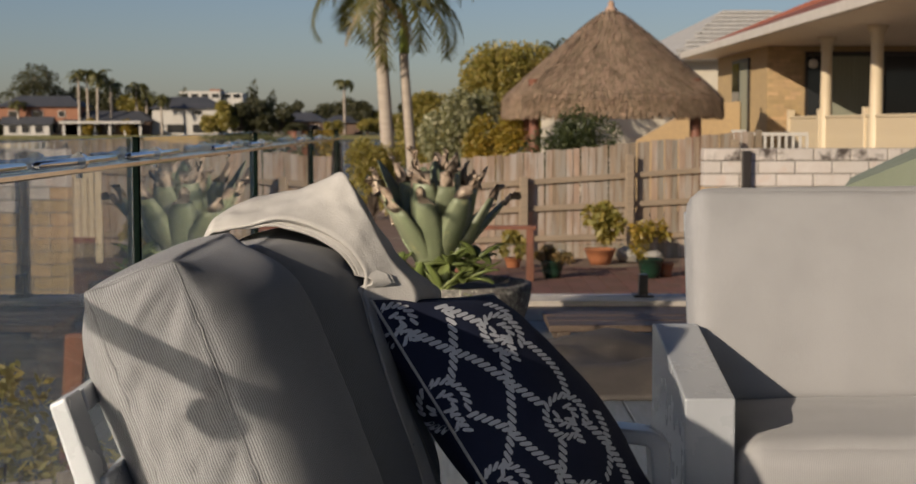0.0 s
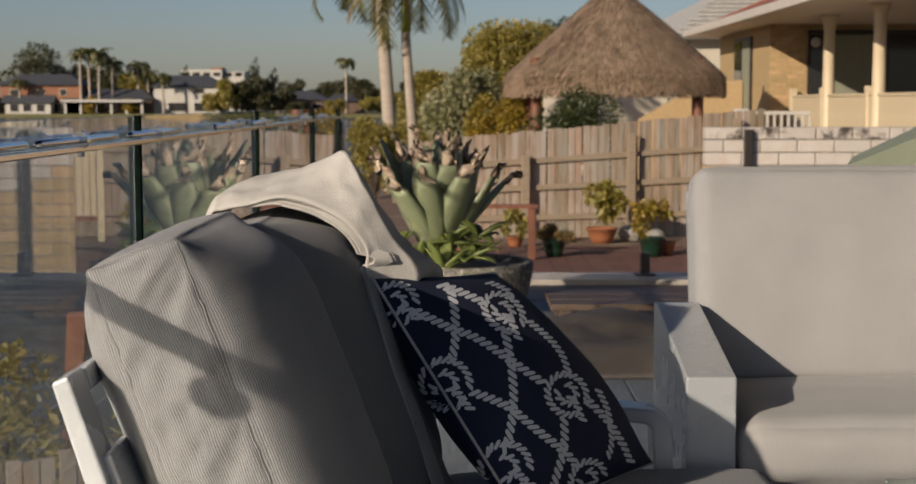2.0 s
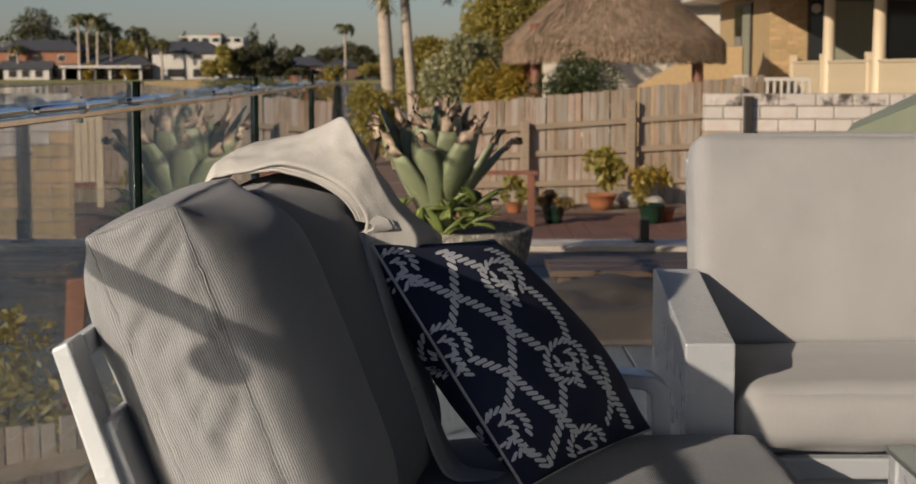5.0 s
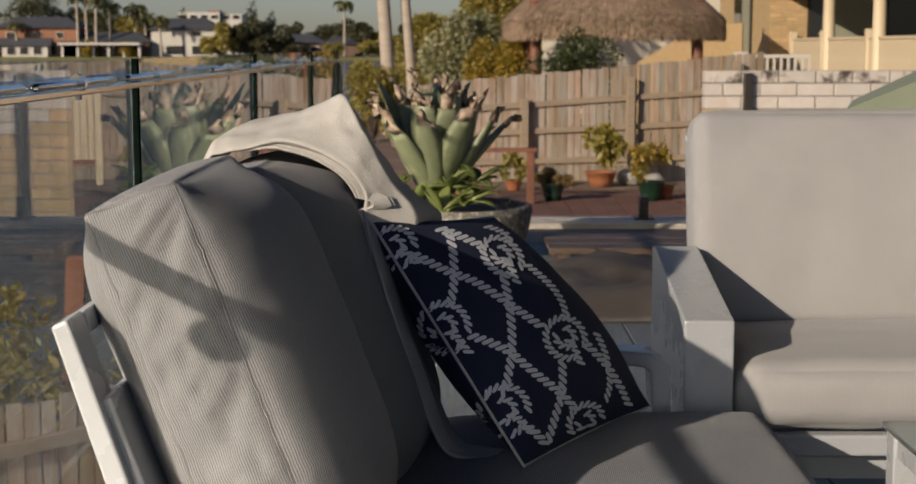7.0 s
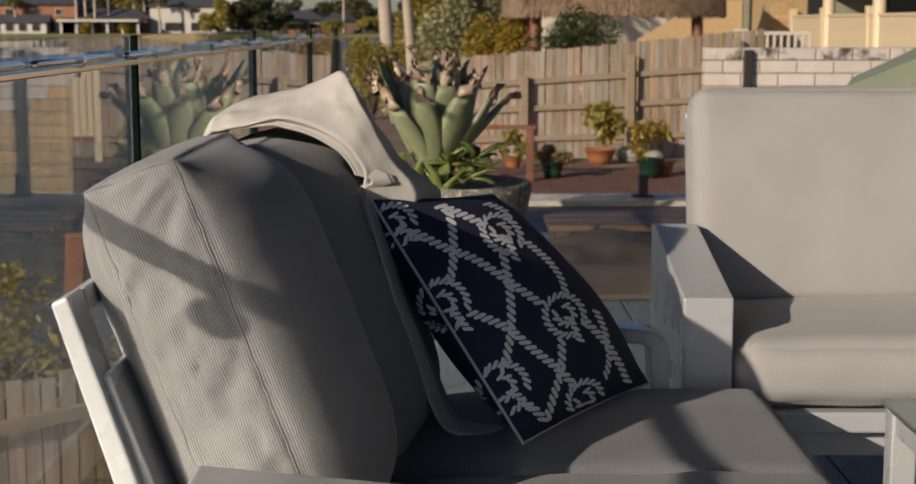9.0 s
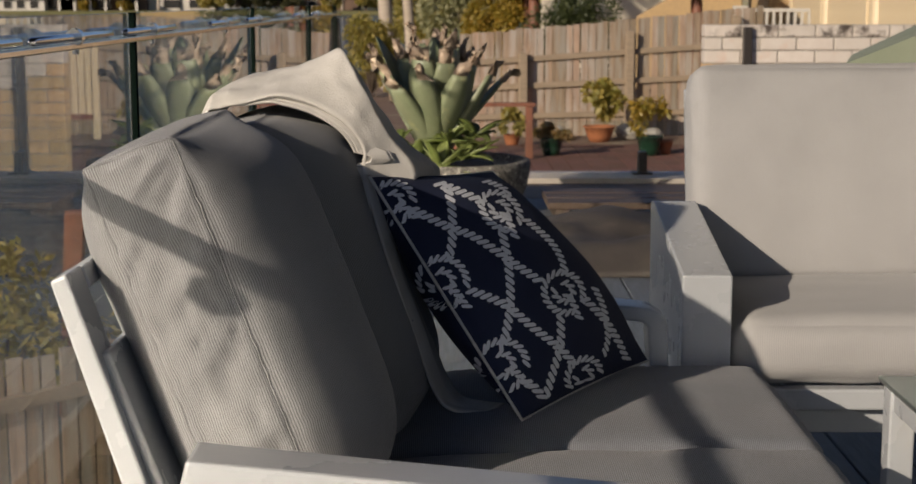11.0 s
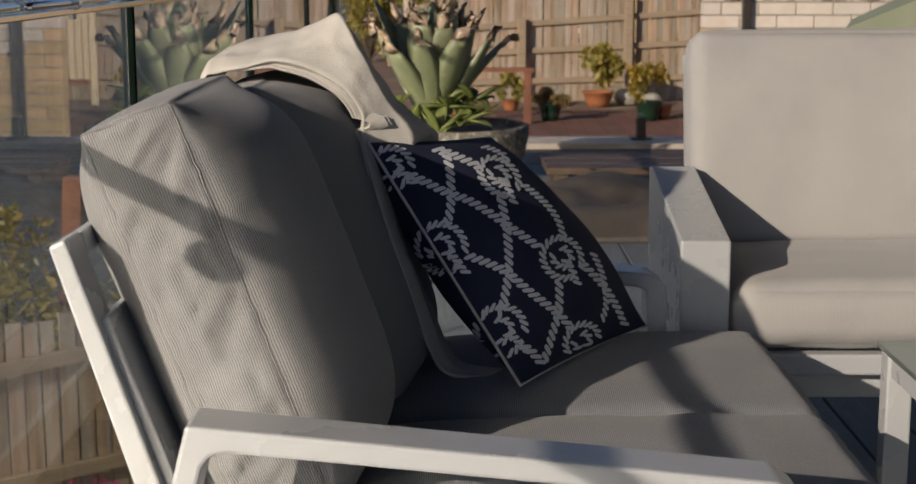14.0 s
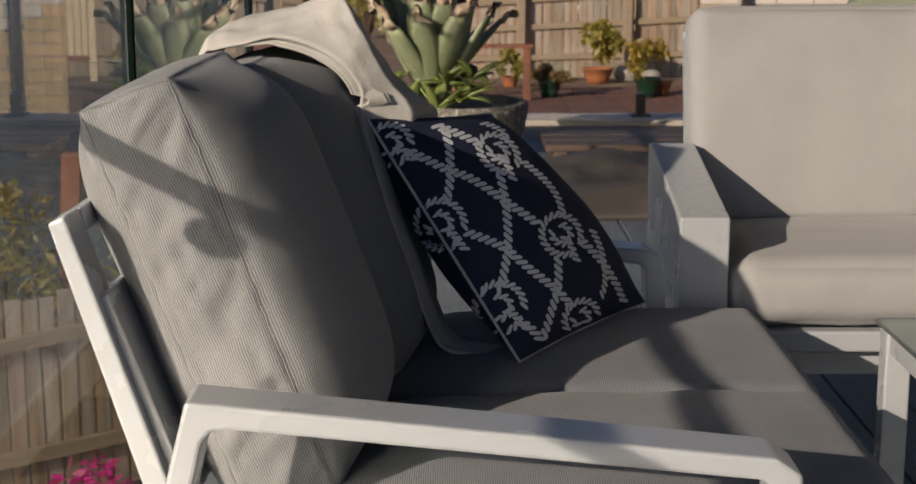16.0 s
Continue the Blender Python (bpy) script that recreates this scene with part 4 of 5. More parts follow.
def mesh_part(name, verts, faces, material, parent=None, label=""):
    me = bpy.data.meshes.new(name)
    me.from_pydata([tuple(v) for v in verts], [], faces)
    me.materials.append(material)
    ob = new(name, me)
    if parent is not None:
        ob.parent = parent
    if label:
        ob["label"] = label
    return ob


def tree(name, label, category, at, height, spread, material, n, leaf, seed, trunk=0.12, low=0.35, depth=None, bark="bark", lumps_n=9, group=""):
    rnd = random.Random(seed)
    t = thing(name, label, category, group, at=at)
    bm = bmesh.new()
    lumps = []
    depth = depth or spread
    tops = []
    tube(bm, [(0, 0, -0.1), (trunk * 0.4, 0, height * low * 0.6), (0, trunk * 0.3, height * max(low, 0.3))], [trunk, trunk * 0.8, trunk * 0.6], 8)
    for k in range(lumps_n):
        a = rnd.uniform(0, 2 * math.pi)
        rr = math.sqrt(rnd.random()) * 0.72
        z = height * rnd.uniform(low + 0.05, 0.86)
        shrink = 1.0 - 0.45 * max(0, (z / height - 0.55) / 0.45)
        c = Vector((math.cos(a) * rr * spread * shrink, math.sin(a) * rr * depth * shrink, z))
        r = rnd.uniform(0.24, 0.42)
        lumps.append((c, (spread * r, depth * r, height * r * 0.55)))
        tube(bm, [(0, 0, height * low * 0.6), c * 0.5 + Vector((0, 0, height * low * 0.4)), c], [trunk * 0.5, trunk * 0.3, trunk * 0.1], 6)
    part("trunk", bm, M[bark], t, smooth=True)
    v, f = leaf_cloud(lumps, n, leaf, rnd)
    mesh_part("crown", v, f, M[material], t)
    return t


def frond(verts, faces, base, yaw, lift, length, droop, rnd, leaflets=34, width=0.42, wide=0.028):
    """One feather palm frond: a drooping midrib with leaflets along both sides."""
    out, side = Vector((math.cos(yaw), math.sin(yaw), 0)), Vector((-math.sin(yaw), math.cos(yaw), 0))
    p, a = Vector(base), lift
    pts = []
    for i in range(leaflets + 1):
        pts.append((p.copy(), a))
        p = p + (out * math.cos(a) + Vector((0, 0, math.sin(a)))) * (length / leaflets)
        a -= droop / leaflets * (0.5 + 1.2 * i / leaflets)
    for i in range(leaflets):
        (p0, a0), (p1, _) = pts[i], pts[i + 1]
        k = len(verts)
        w = 0.018 * length / 2.0 * (1.1 - i / leaflets)
        verts += [p0 - side * w, p0 + side * w, p1 + side * w, p1 - side * w]
        faces.append((k, k + 1, k + 2, k + 3))
        t = i / leaflets
        if t < 0.12:
            continue
        span = width * length * 0.5 * math.sin(math.pi * min(1, 0.12 + t * 0.86)) ** 0.6
        d = (p1 - p0).normalized()
        for s in (-1, 1):
            tip = p0 + side * s * span * rnd.uniform(0.75, 1.05) + d * span * 0.55 + Vector((0, 0, -span * rnd.uniform(0.25, 0.75)))
            k = len(verts)
            ww = wide * length / 2.0
            verts += [p0 - d * ww, p0 + d * ww, tip]
            faces.append((k, k + 1, k + 2))


def palm(name, label, at, height, lean, girth, fronds, length, seed, shaft=0.0, dry=3, group="", leaflets=34, sides=12, wide=0.028):
    rnd = random.Random(seed)
    t = thing(name, label, "palm tree", group, at=at)
    top = Vector((lean[0], lean[1], height))
    path = [Vector((0, 0, -0.3)) + (top - Vector((0, 0, -0.3))) * (k / 10) + Vector((math.sin(k * 0.5) * girth * 0.15, 0, 0)) for k in range(11)]
    part("trunk", tube(bmesh.new(), path, [girth * (1.15 - 0.03 * k) for k in range(11)], sides), M["palm_bark"], t, smooth=True)
    if shaft:
        part("crownshaft", tube(bmesh.new(), [top, top + Vector((0, 0, shaft * 0.3)), top + Vector((lean[0] * 0.05, 0, shaft))], [girth * 0.98, girth * 0.85, girth * 0.4], sides), M["crownshaft"], t, "smooth green crownshaft", smooth=True)
    hub = top + Vector((0, 0, shaft))
    v, f = [], []
    for k in range(fronds):
        frond(v, f, hub, k * 2.399 + rnd.uniform(-0.3, 0.3), radians(rnd.uniform(-10, 60)), length * rnd.uniform(0.85, 1.1), radians(rnd.uniform(95, 160)), rnd, leaflets, wide=wide)
    mesh_part("crown", v, f, M["frond"], t)
    if dry:
        v, f = [], []
        for k in range(dry):
            frond(v, f, hub - Vector((0, 0, 0.1)), k * 1.9 + rnd.uniform(-0.3, 0.3), radians(-35), length * 0.6, radians(50), rnd, leaflets)
        mesh_part("dead_frond", v, f, M["frond_dry"], t, "hanging dried brown fronds")
    return t


# ---- the white brick wall of the next yard ----
WALL_Y, ROW_H, BRICK_L = 14.5, 0.123, 0.352
wall = setting(part("wall_east", boxed((2.36, WALL_Y + 0.012, -0.85), (9.0, WALL_Y + 0.22, 0.885)), M["mortar"]), "white painted brick garden wall with mould along its top course")
brick_me = {}
for key in ("cap_block", "white_block", "yellow_brick"):
    for full in (1, 0):
        ob = part("brick", boxed((0, 0, 0), ((BRICK_L if full else BRICK_L / 2) - 0.012, 0.2, ROW_H - 0.012), 0.006, seg=1), M[key], wall)
        brick_me[key, full] = ob.data
        bpy.data.objects.remove(ob)
rnd = random.Random(3)
for r in range(14):
    z = 0.895 - ROW_H * (r + 1)
    x, first = 2.345, r % 2
    while x < 6.6 and z > -0.86:
        full = 0 if first else 1
        first = 0
        key = "cap_block" if r == 0 else ("white_block" if r < 5 and rnd.random() > (0.06 if r < 2 else 0.18) else "yellow_brick")
        ob = new("brick", brick_me[key, full])
        ob.parent = wall
        ob.matrix_basis = pose(x, WALL_Y + rnd.uniform(-0.003, 0.002), z)
        x += BRICK_L if full else BRICK_L / 2
pipe = thing("downpipe", "dark brown downpipe against the white wall", "pipe")
part("pipe", boxed((2.70, WALL_Y - 0.07, -0.85), (2.785, WALL_Y - 0.008, 0.865), 0.008), M["downpipe"], pipe)
wall.matrix_basis = FROM_EYE
pipe.matrix_basis = FROM_EYE
part("bracket", boxed((2.685, WALL_Y - 0.075, 0.30), (2.80, WALL_Y - 0.006, 0.33), 0.003), M["downpipe"], pipe)

# ---- the brick house behind it ----
house = thing("house", "cream and yellow brick house with a columned verandah and deep eaves", "house")
FLOOR_Z, SOFFIT = 0.35, 2.72
part("wall", boxed((6.38, 31.5, -0.85), (6.62, 37.5, SOFFIT)), M["yellow_brick"], house, "yellow brick side wall")
part("wall", boxed((6.62, 31.5, -0.85), (14.0, 31.74, SOFFIT)), M["yellow_brick"], house, "yellow brick verandah wall")
hb = [part("brick", boxed((0, 0, 0), (0.228, 0.012, 0.074)), M["yellow_brick"], house)]
brick_data = hb[0].data
bpy.data.objects.remove(hb[0])
for r in range(29):
    z = 0.35 + r * 0.0845
    for c in range(5):
        x = 6.385 + 0.24 * c - (0.0 if r % 2 == 0 else 0.12)
        if x + 0.228 > 7.2 or x < 6.37:
            continue
        ob = new("brick", brick_data)
        ob.parent = house
        ob.matrix_basis = pose(x, 31.488, z)
part("floor_slab", boxed((5.9, 21.0, -0.1), (14.0, 31.49, FLOOR_Z)), M["slab"], house)
part("soffit", boxed((5.60, 17.0, SOFFIT), (14.0, 38.0, SOFFIT + 0.05)), M["soffit"], house, "off-white lined soffit")
part("gutter", boxed((5.52, 16.9, SOFFIT + 0.004), (5.597, 38.1, SOFFIT + 0.17), 0.01), M["gutter"], house, "cream steel gutter")
part("gutter", boxed((5.52, 38.005, SOFFIT + 0.004), (14.0, 38.1, SOFFIT + 0.17), 0.01), M["gutter"], house)
bm = raw([(5.56, 16.9, SOFFIT + 0.15), (5.56, 38.06, SOFFIT + 0.15), (14, 38.06, SOFFIT + 0.15), (14, 16.9, SOFFIT + 0.15), (9.8, 21.5, SOFFIT + 1.75), (9.8, 33.6, SOFFIT + 1.75)],
         [(0, 1, 5, 4), (1, 2, 5), (2, 3, 4, 5), (3, 0, 4), (0, 3, 2, 1)])
part("roof", bm, M["tile_red"], house, "red tiled hip roof")
ridge = tube(bmesh.new(), [(6.4 + 0.25 * k, 38.0 - 0.29 * k, SOFFIT + 0.36 + 0.108 * k) for k in range(14)], 0.11, 8)
part("ridge_cap", ridge, M["tile_red"], house)
# the side door and the verandah's sliding doors
side_door = part("door", boxed((6.33, 33.3, FLOOR_Z), (6.372, 35.3, 2.56), 0.004), M["dark_frame"], house, "dark framed glass side door")
part("pane", boxed((6.318, 33.4, FLOOR_Z + 0.08), (6.326, 34.25, 2.48)), M["curtain"], side_door)
part("pane", boxed((6.318, 34.35, FLOOR_Z + 0.08), (6.326, 35.2, 2.48)), M["window"], side_door)
for k, (x0, x1, key) in enumerate(((7.2, 7.5, "window"), (7.55, 8.45, "curtain"), (8.8, 10.2, "window"))):
    w = part("window", boxed((x0 - 0.05, 31.40, FLOOR_Z), (x1 + 0.05, 31.49, 2.60), 0.004), M["dark_frame"], house, "dark framed sliding door")
    part("pane", boxed((x0, 31.385, FLOOR_Z + 0.06), (x1, 31.393, 2.50)), M[key], w)
for y in (28.3, 24.9, 21.5):
    col = part("column", lathe(bmesh.new(), [(0.15, 0), (0.15, 0.1), (0.115, 0.14), (0.11, 1.2), (0.10, 2.1), (0.12, 2.14), (0.105, 2.2), (0.17, 2.32), (0.18, 2.366)], (6.83, y, FLOOR_Z), 20), M["cream"], house, "cream round column with a flared capital", smooth=True)
rails = thing("verandah_balustrade", "cream painted slatted balustrade along the verandah", "balustrade")
part("top_rail", boxed((6.78, 19.0, 1.225), (6.88, 31.3, 1.275), 0.006), M["cream"], rails)
part("bottom_rail", boxed((6.79, 19.0, 0.46), (6.87, 31.3, 0.52), 0.006), M["cream"], rails)
slat = part("slat", boxed((6.80, 0, 0.52), (6.83, 0.075, 1.225)), M["cream"], rails)
slat.matrix_basis = pose(0, 19.0, 0)
for k in range(1, 128):
    ob = new("slat", slat.data)
    ob.parent = rails
    ob.matrix_basis = pose(0, 19.0 + k * 0.096, 0)
for y in (19.0, 22.2, 25.4, 28.6, 31.2):
    part("post", boxed((6.76, y, FLOOR_Z), (6.90, y + 0.14, 1.40), 0.012), M["cream"], rails)
white_rail = thing("stair_rail", "small white painted rail at the steps", "railing")
part("top_rail", boxed((4.75, 25.0, 0.92), (5.75, 25.06, 0.98), 0.005), M["white_far"], white_rail)
for k in range(9):
    part("baluster", boxed((4.80 + 0.115 * k, 25.01, 0.30), (4.84 + 0.115 * k, 25.05, 0.919)), M["white_far"], white_rail)
part("post", boxed((4.50, 24.9, -0.85), (4.72, 25.12, 1.02), 0.015), M["white_far"], white_rail)
part("base", boxed((4.72, 24.95, -0.85), (5.9, 25.15, 0.299)), M["white_far"], white_rail)
lamp = thing("wall_light", "small round verandah lantern on a dark bracket", "wall light")
part("bracket", tube(bmesh.new(), [(7.22, 31.38, 2.52), (7.22, 31.1, 2.56), (7.22, 31.05, 2.45)], 0.025, 8), M["dark_frame"], lamp)
part("globe", lathe(bmesh.new(), [(0.03, 0), (0.09, 0.04), (0.1, 0.1), (0.08, 0.16), (0.03, 0.19)], (7.22, 31.05, 2.24), 14), M["white_far"], lamp, smooth=True)

far_roof = thing("roofed_house", "house with a pale grey tiled hip roof further back", "house")
part("wall", boxed((5.5, 46.0, -0.85), (12.0, 54.0, 3.05)), M["cream_wall"], far_roof)
part("roof", raw([(6.2, 45.4, 3.0), (5.0, 54.6, 3.0), (13, 54.6, 3.0), (13, 45.4, 3.0), (8.5, 49.0, 4.75), (10, 49.0, 4.75)], [(0, 1, 4), (1, 2, 5, 4), (2, 3, 5), (3, 0, 4, 5), (0, 3, 2, 1)]), M["tile_grey"], far_roof)
tiles = bmesh.new()
for r in range(12):
    for c in range(26):
        f0, f1 = r / 12, (c + (0.5 if r % 2 else 0)) / 26
        a, b = Vector((6.2, 45.4, 3.03)).lerp(Vector((8.5, 49.0, 4.78)), f0), Vector((13, 45.4, 3.03)).lerp(Vector((10, 49.0, 4.78)), f0)
        p = a.lerp(b, f1)
        w = (b - a).length / 26
        box(tiles, (p.x, p.y - 0.03, p.z), (p.x + w * 0.9, p.y + 0.30, p.z + 0.05))
part("tile", tiles, M["tile_grey"], far_roof, "interlocked pale roof tiles")["kind"] = "stuff"

cream_wall = setting(part("wall_garden", boxed((2.2, 40.0, -0.85), (9.0, 40.3, 1.95), 0.01), M["cream_wall"]), "cream rendered garden wall behind the thatched shelter")
brick_slope = setting(part("wall_steps", prism(bmesh.new(), [(4.0, -0.85), (4.0, 0.75), (5.4, 1.55), (6.3, 1.62), (6.3, -0.85)], "y", 34.0, 34.25, 0.01), M["yellow_brick"]), "stepped orange brick wall beside the house")

gate = thing("side_gate", "cream slatted gate at the end of the paling fence", "gate", at=(3.58, 21.6, -0.85))
part("bottom_rail", boxed((0, 0, 0.28), (0.95, 0.04, 0.36), 0.004), M["red_post"], gate, "red-brown bottom board")
part("top_rail", boxed((0, 0, 1.22), (0.95, 0.04, 1.30), 0.004), M["cream"], gate)
for k in range(9):
    part("slat", boxed((0.01 + 0.105 * k, 0.005, 0.361), (0.09 + 0.105 * k, 0.03, 1.219)), M["cream"], gate)
for x in (-0.09, 0.955):
    part("post", boxed((x, -0.02, 0), (x + 0.085, 0.06, 1.38), 0.006), M["cream"], gate)

# ---- the thatched shelter ----
hut = thing("thatched_gazebo", "palm-thatched gazebo on red timber posts", "gazebo", at=(2.80, 28.0, 0))
for x, y in ((-1.48, -1.35), (1.35, -1.35), (1.72, 1.2), (-1.48, 1.3)):
    part("post", tube(bmesh.new(), [(x, y, -0.85), (x + 0.02, y, 0.6), (x, y, 1.9)], [0.10, 0.095, 0.09], 12), M["red_post"], hut, smooth=True)
for lo, hi in (((-1.55, -1.42, 1.72), (1.45, -1.29, 1.86)), ((-1.55, 1.2, 1.72), (1.8, 1.33, 1.86))):
    part("beam", boxed(lo, hi, 0.01), M["red_post"], hut)


def roof_point(s, a, rnd=None):
    """A point on the shelter's roof: s from the apex (0) to the eave (1), a round it."""
    sq = 1.0 / max(abs(math.cos(a)), abs(math.sin(a))) ** 0.55
    r = 2.08 * sq * 0.93 * (0.03 + 0.97 * s)
    z = 3.22 - 1.62 * s ** 1.06 - 0.06 * (sq - 1)
    return Vector((r * math.cos(a), r * math.sin(a), z))


bm = bmesh.new()
rings = [[bm.verts.new(roof_point(s / 10, 2 * math.pi * k / 48) - Vector((0, 0, 0.06))) for k in range(48)] for s in range(11)]
for r0, r1 in zip(rings, rings[1:]):
    for k in range(48):
        bm.faces.new((r0[k], r0[(k + 1) % 48], r1[(k + 1) % 48], r1[k]))
bm.faces.new(rings[0])
bm.faces.new(rings[-1][::-1])
part("roof", bm, M["thatch"], hut, "grey-brown thatched roof", smooth=True)
rnd = random.Random(12)
verts, faces = [], []
for k in range(42000):
    s = math.sqrt(rnd.random()) if k % 5 else rnd.uniform(0.8, 1.0)
    a = rnd.uniform(0, 2 * math.pi)
    p = roof_point(s, a)
    q = roof_point(min(1.0, s + 0.09), a + rnd.uniform(-0.02, 0.02)) if s < 0.80 or (s < 0.93 and k % 2) else roof_point(1.0, a) + Vector((math.cos(a) * 0.05, math.sin(a) * 0.05, 0)) - Vector((0, 0, rnd.uniform(0.05, 0.42)))
    out = Vector((math.cos(a), math.sin(a), 0.7))
    p += out * rnd.uniform(-0.02, 0.03)
    q += out * rnd.uniform(0.0, 0.05)
    w = Vector((-math.sin(a), math.cos(a), 0)) * rnd.uniform(0.005, 0.013)
    i = len(verts)
    verts += [p - w, p + w, q + w * 0.5, q - w * 0.5]
    faces.append((i, i + 1, i + 2, i + 3))
ob = mesh_part("thatch", verts, faces, M["thatch"], hut, "shaggy hanging palm thatch")
ob["kind"] = "stuff"
part("finial", lathe(bmesh.new(), [(0.12, 0), (0.1, 0.1), (0.05, 0.16), (0.07, 0.2), (0.01, 0.26)], (0, 0, 3.12), 14), M["thatch"], hut, "bound thatch finial", smooth=True)
basket = thing("hanging_basket", "dark green hanging basket under the thatched eave", "planter")
part("basket", lathe(bmesh.new(), [(0.05, 0), (0.14, 0.05), (0.17, 0.14), (0.16, 0.17)], (3.80, 27.2, 1.30), 14), M["green_pot"], basket, smooth=True)
part("cord", tube(bmesh.new(), [(3.80, 27.2, 1.46), (3.80, 27.2, 1.75)], 0.008, 5), M["dark_frame"], basket)

# ---- palms, shrubs and trees next door ----
palm("royal_palm", "tall palm with a pale grey trunk and drooping fronds", (-1.52, 34.0, -0.85), 4.75, (-0.22, 0.0), 0.15, 15, 2.5, 4, shaft=0.25, dry=5)
palm("royal_palm", "palm with a smooth bright green crownshaft", (-1.0, 34.3, -0.85), 3.55, (-0.2, 0.0), 0.125, 10, 2.4, 8, shaft=1.15, dry=0)
tree("shrub", "grey-green feathery shrub beside the palms", "shrub", (0.1, 33.0, -0.85), 2.75, 1.15, "leaf_olive", 16000, 0.11, 1, trunk=0.06, low=0.1, depth=0.9, lumps_n=16)
tree("shrub", "yellow-flowering green shrub behind the paling fence", "shrub", (0.75, 29.5, -0.85), 2.4, 0.72, "leaf_yellow", 11000, 0.09, 2, trunk=0.05, low=0.1, depth=0.6, lumps_n=14)
tree("hedge_bush", "rounded dark green clipped bush by the gazebo", "shrub", (2.0, 25.5, -0.85), 2.2, 1.05, "leaf_dark", 15000, 0.07, 3, trunk=0.06, low=0.05, depth=0.7, lumps_n=20)
tree("shrub", "loose green shrub at the canal edge", "shrub", (-1.75, 31.0, -0.85), 1.75, 0.75, "leaf_mid", 6000, 0.08, 6, trunk=0.05, low=0.05, depth=0.6, lumps_n=13)
tree("broad_tree", "broad spreading yellow-green tree behind the shrubs", "tree", (3.0, 62.0, -0.85), 5.3, 3.9, "leaf_mid", 34000, 0.2, 7, trunk=0.25, low=0.25, depth=2.4, lumps_n=22)
tree("broad_tree", "lower green tree behind the palms", "tree", (-0.2, 66.0, -0.85), 3.4, 2.6, "leaf_mid", 16000, 0.18, 17, trunk=0.2, low=0.1, depth=2.0, lumps_n=16)
palm("young_palm", "dark young palm above the tree line", (4.0, 64.0, -0.85), 5.0, (0.1, 0), 0.14, 13, 1.3, 21, dry=0)

# ---- clutter in the next yard ----
frame_bench = thing("trestle", "red-brown timber trestle frame in the yard", "trestle", at=(0.75, 18.8, -0.85))
part("post", boxed((0.10, 0, 0), (0.19, 0.09, 0.66), 0.005), M["red_post"], frame_bench)
part("post", boxed((-0.8, 0, 0), (-0.71, 0.09, 0.62), 0.005), M["red_post"], frame_bench)
part("beam", boxed((-0.9, -0.01, 0.662), (0.22, 0.10, 0.71), 0.005), M["red_post"], frame_bench)


def potted(name, label, at, r, h, pot_mat, leaf_mat, n, leaf, top, seed):
    t = thing(name, label, "potted plant", at=at)
    part("pot", lathe(bmesh.new(), [(r * 0.62, 0), (r * 0.8, h * 0.4), (r, h * 0.93), (r * 1.08, h * 0.94), (r * 1.06, h), (r * 0.9, h), (r * 0.88, h * 0.9)], sides=24), M[pot_mat], t, smooth=True)
    rnd = random.Random(seed)
    lumps = [(Vector((rnd.uniform(-r, r) * 1.25, rnd.uniform(-r, r) * 0.9, h + top * rnd.uniform(0.15, 0.8))), (r * 0.55, r * 0.55, top * 0.24)) for _ in range(8)]
    v, f = leaf_cloud(lumps, n, leaf, rnd)
    mesh_part("foliage", v, f, M[leaf_mat], t)
    return t


potted("potted_plant", "brown leafy plant in a dark green pot", (1.195, 19.2, -0.85), 0.15, 0.24, "green_pot", "frond_dry", 500, 0.09, 0.2, 31)
potted("potted_plant", "yellow-green grassy plant in a glossy green pot", (2.44, 19.2, -0.85), 0.17, 0.27, "green_pot", "leaf_yellow", 420, 0.09, 0.5, 32)
potted("potted_plant", "loose leafy plant in a terracotta pot by the fence", (2.0, 21.3, -0.85), 0.22, 0.22, "terracotta", "leaf_mid", 700, 0.12, 0.65, 33)
potted("potted_plant", "low green plant beside the timber trestle", (0.75, 20.6, -0.85), 0.12, 0.16, "terracotta", "leaf_mid", 600, 0.09, 0.4, 34)
tp = thing("terracotta_pot", "small bare terracotta pot beside a green one", "plant pot", at=(2.66, 19.35, -0.85))
part("pot", lathe(bmesh.new(), [(0.06, 0), (0.09, 0.16), (0.10, 0.165), (0.10, 0.2), (0.08, 0.2), (0.075, 0.17)], sides=20), M["terracotta"], tp, smooth=True)
for x, y, s in ((2.45, 21.6, 0.2), (2.75, 21.4, 0.16), (1.45, 21.7, 0.14)):
    bm = bmesh.new()
    bmesh.ops.create_icosphere(bm, subdivisions=2, radius=s)
    for v in bm.verts:
        v.co *= 1 + 0.25 * noise.noise(v.co * 6 + Vector((x, y, 0)))
        v.co.z = max(-s * 0.5, v.co.z * 0.75)
        v.co += Vector((x, y, -0.85 + s * 0.5))
    tagged(part("stone", bm, M["slab"]), "pale rounded garden stone by the fence", "stone", "garden stones")
paving = setting(part("pavement", boxed((-0.5, 16.0, -0.86), (3.4, 20.6, -0.846)), M["mortar"]), "red clay brick paving in the next yard")
pv = part("paver", boxed((0, 0, 0), (0.22, 0.22, 0.02), 0.003, seg=1), M["paver"], paving)
k = 0
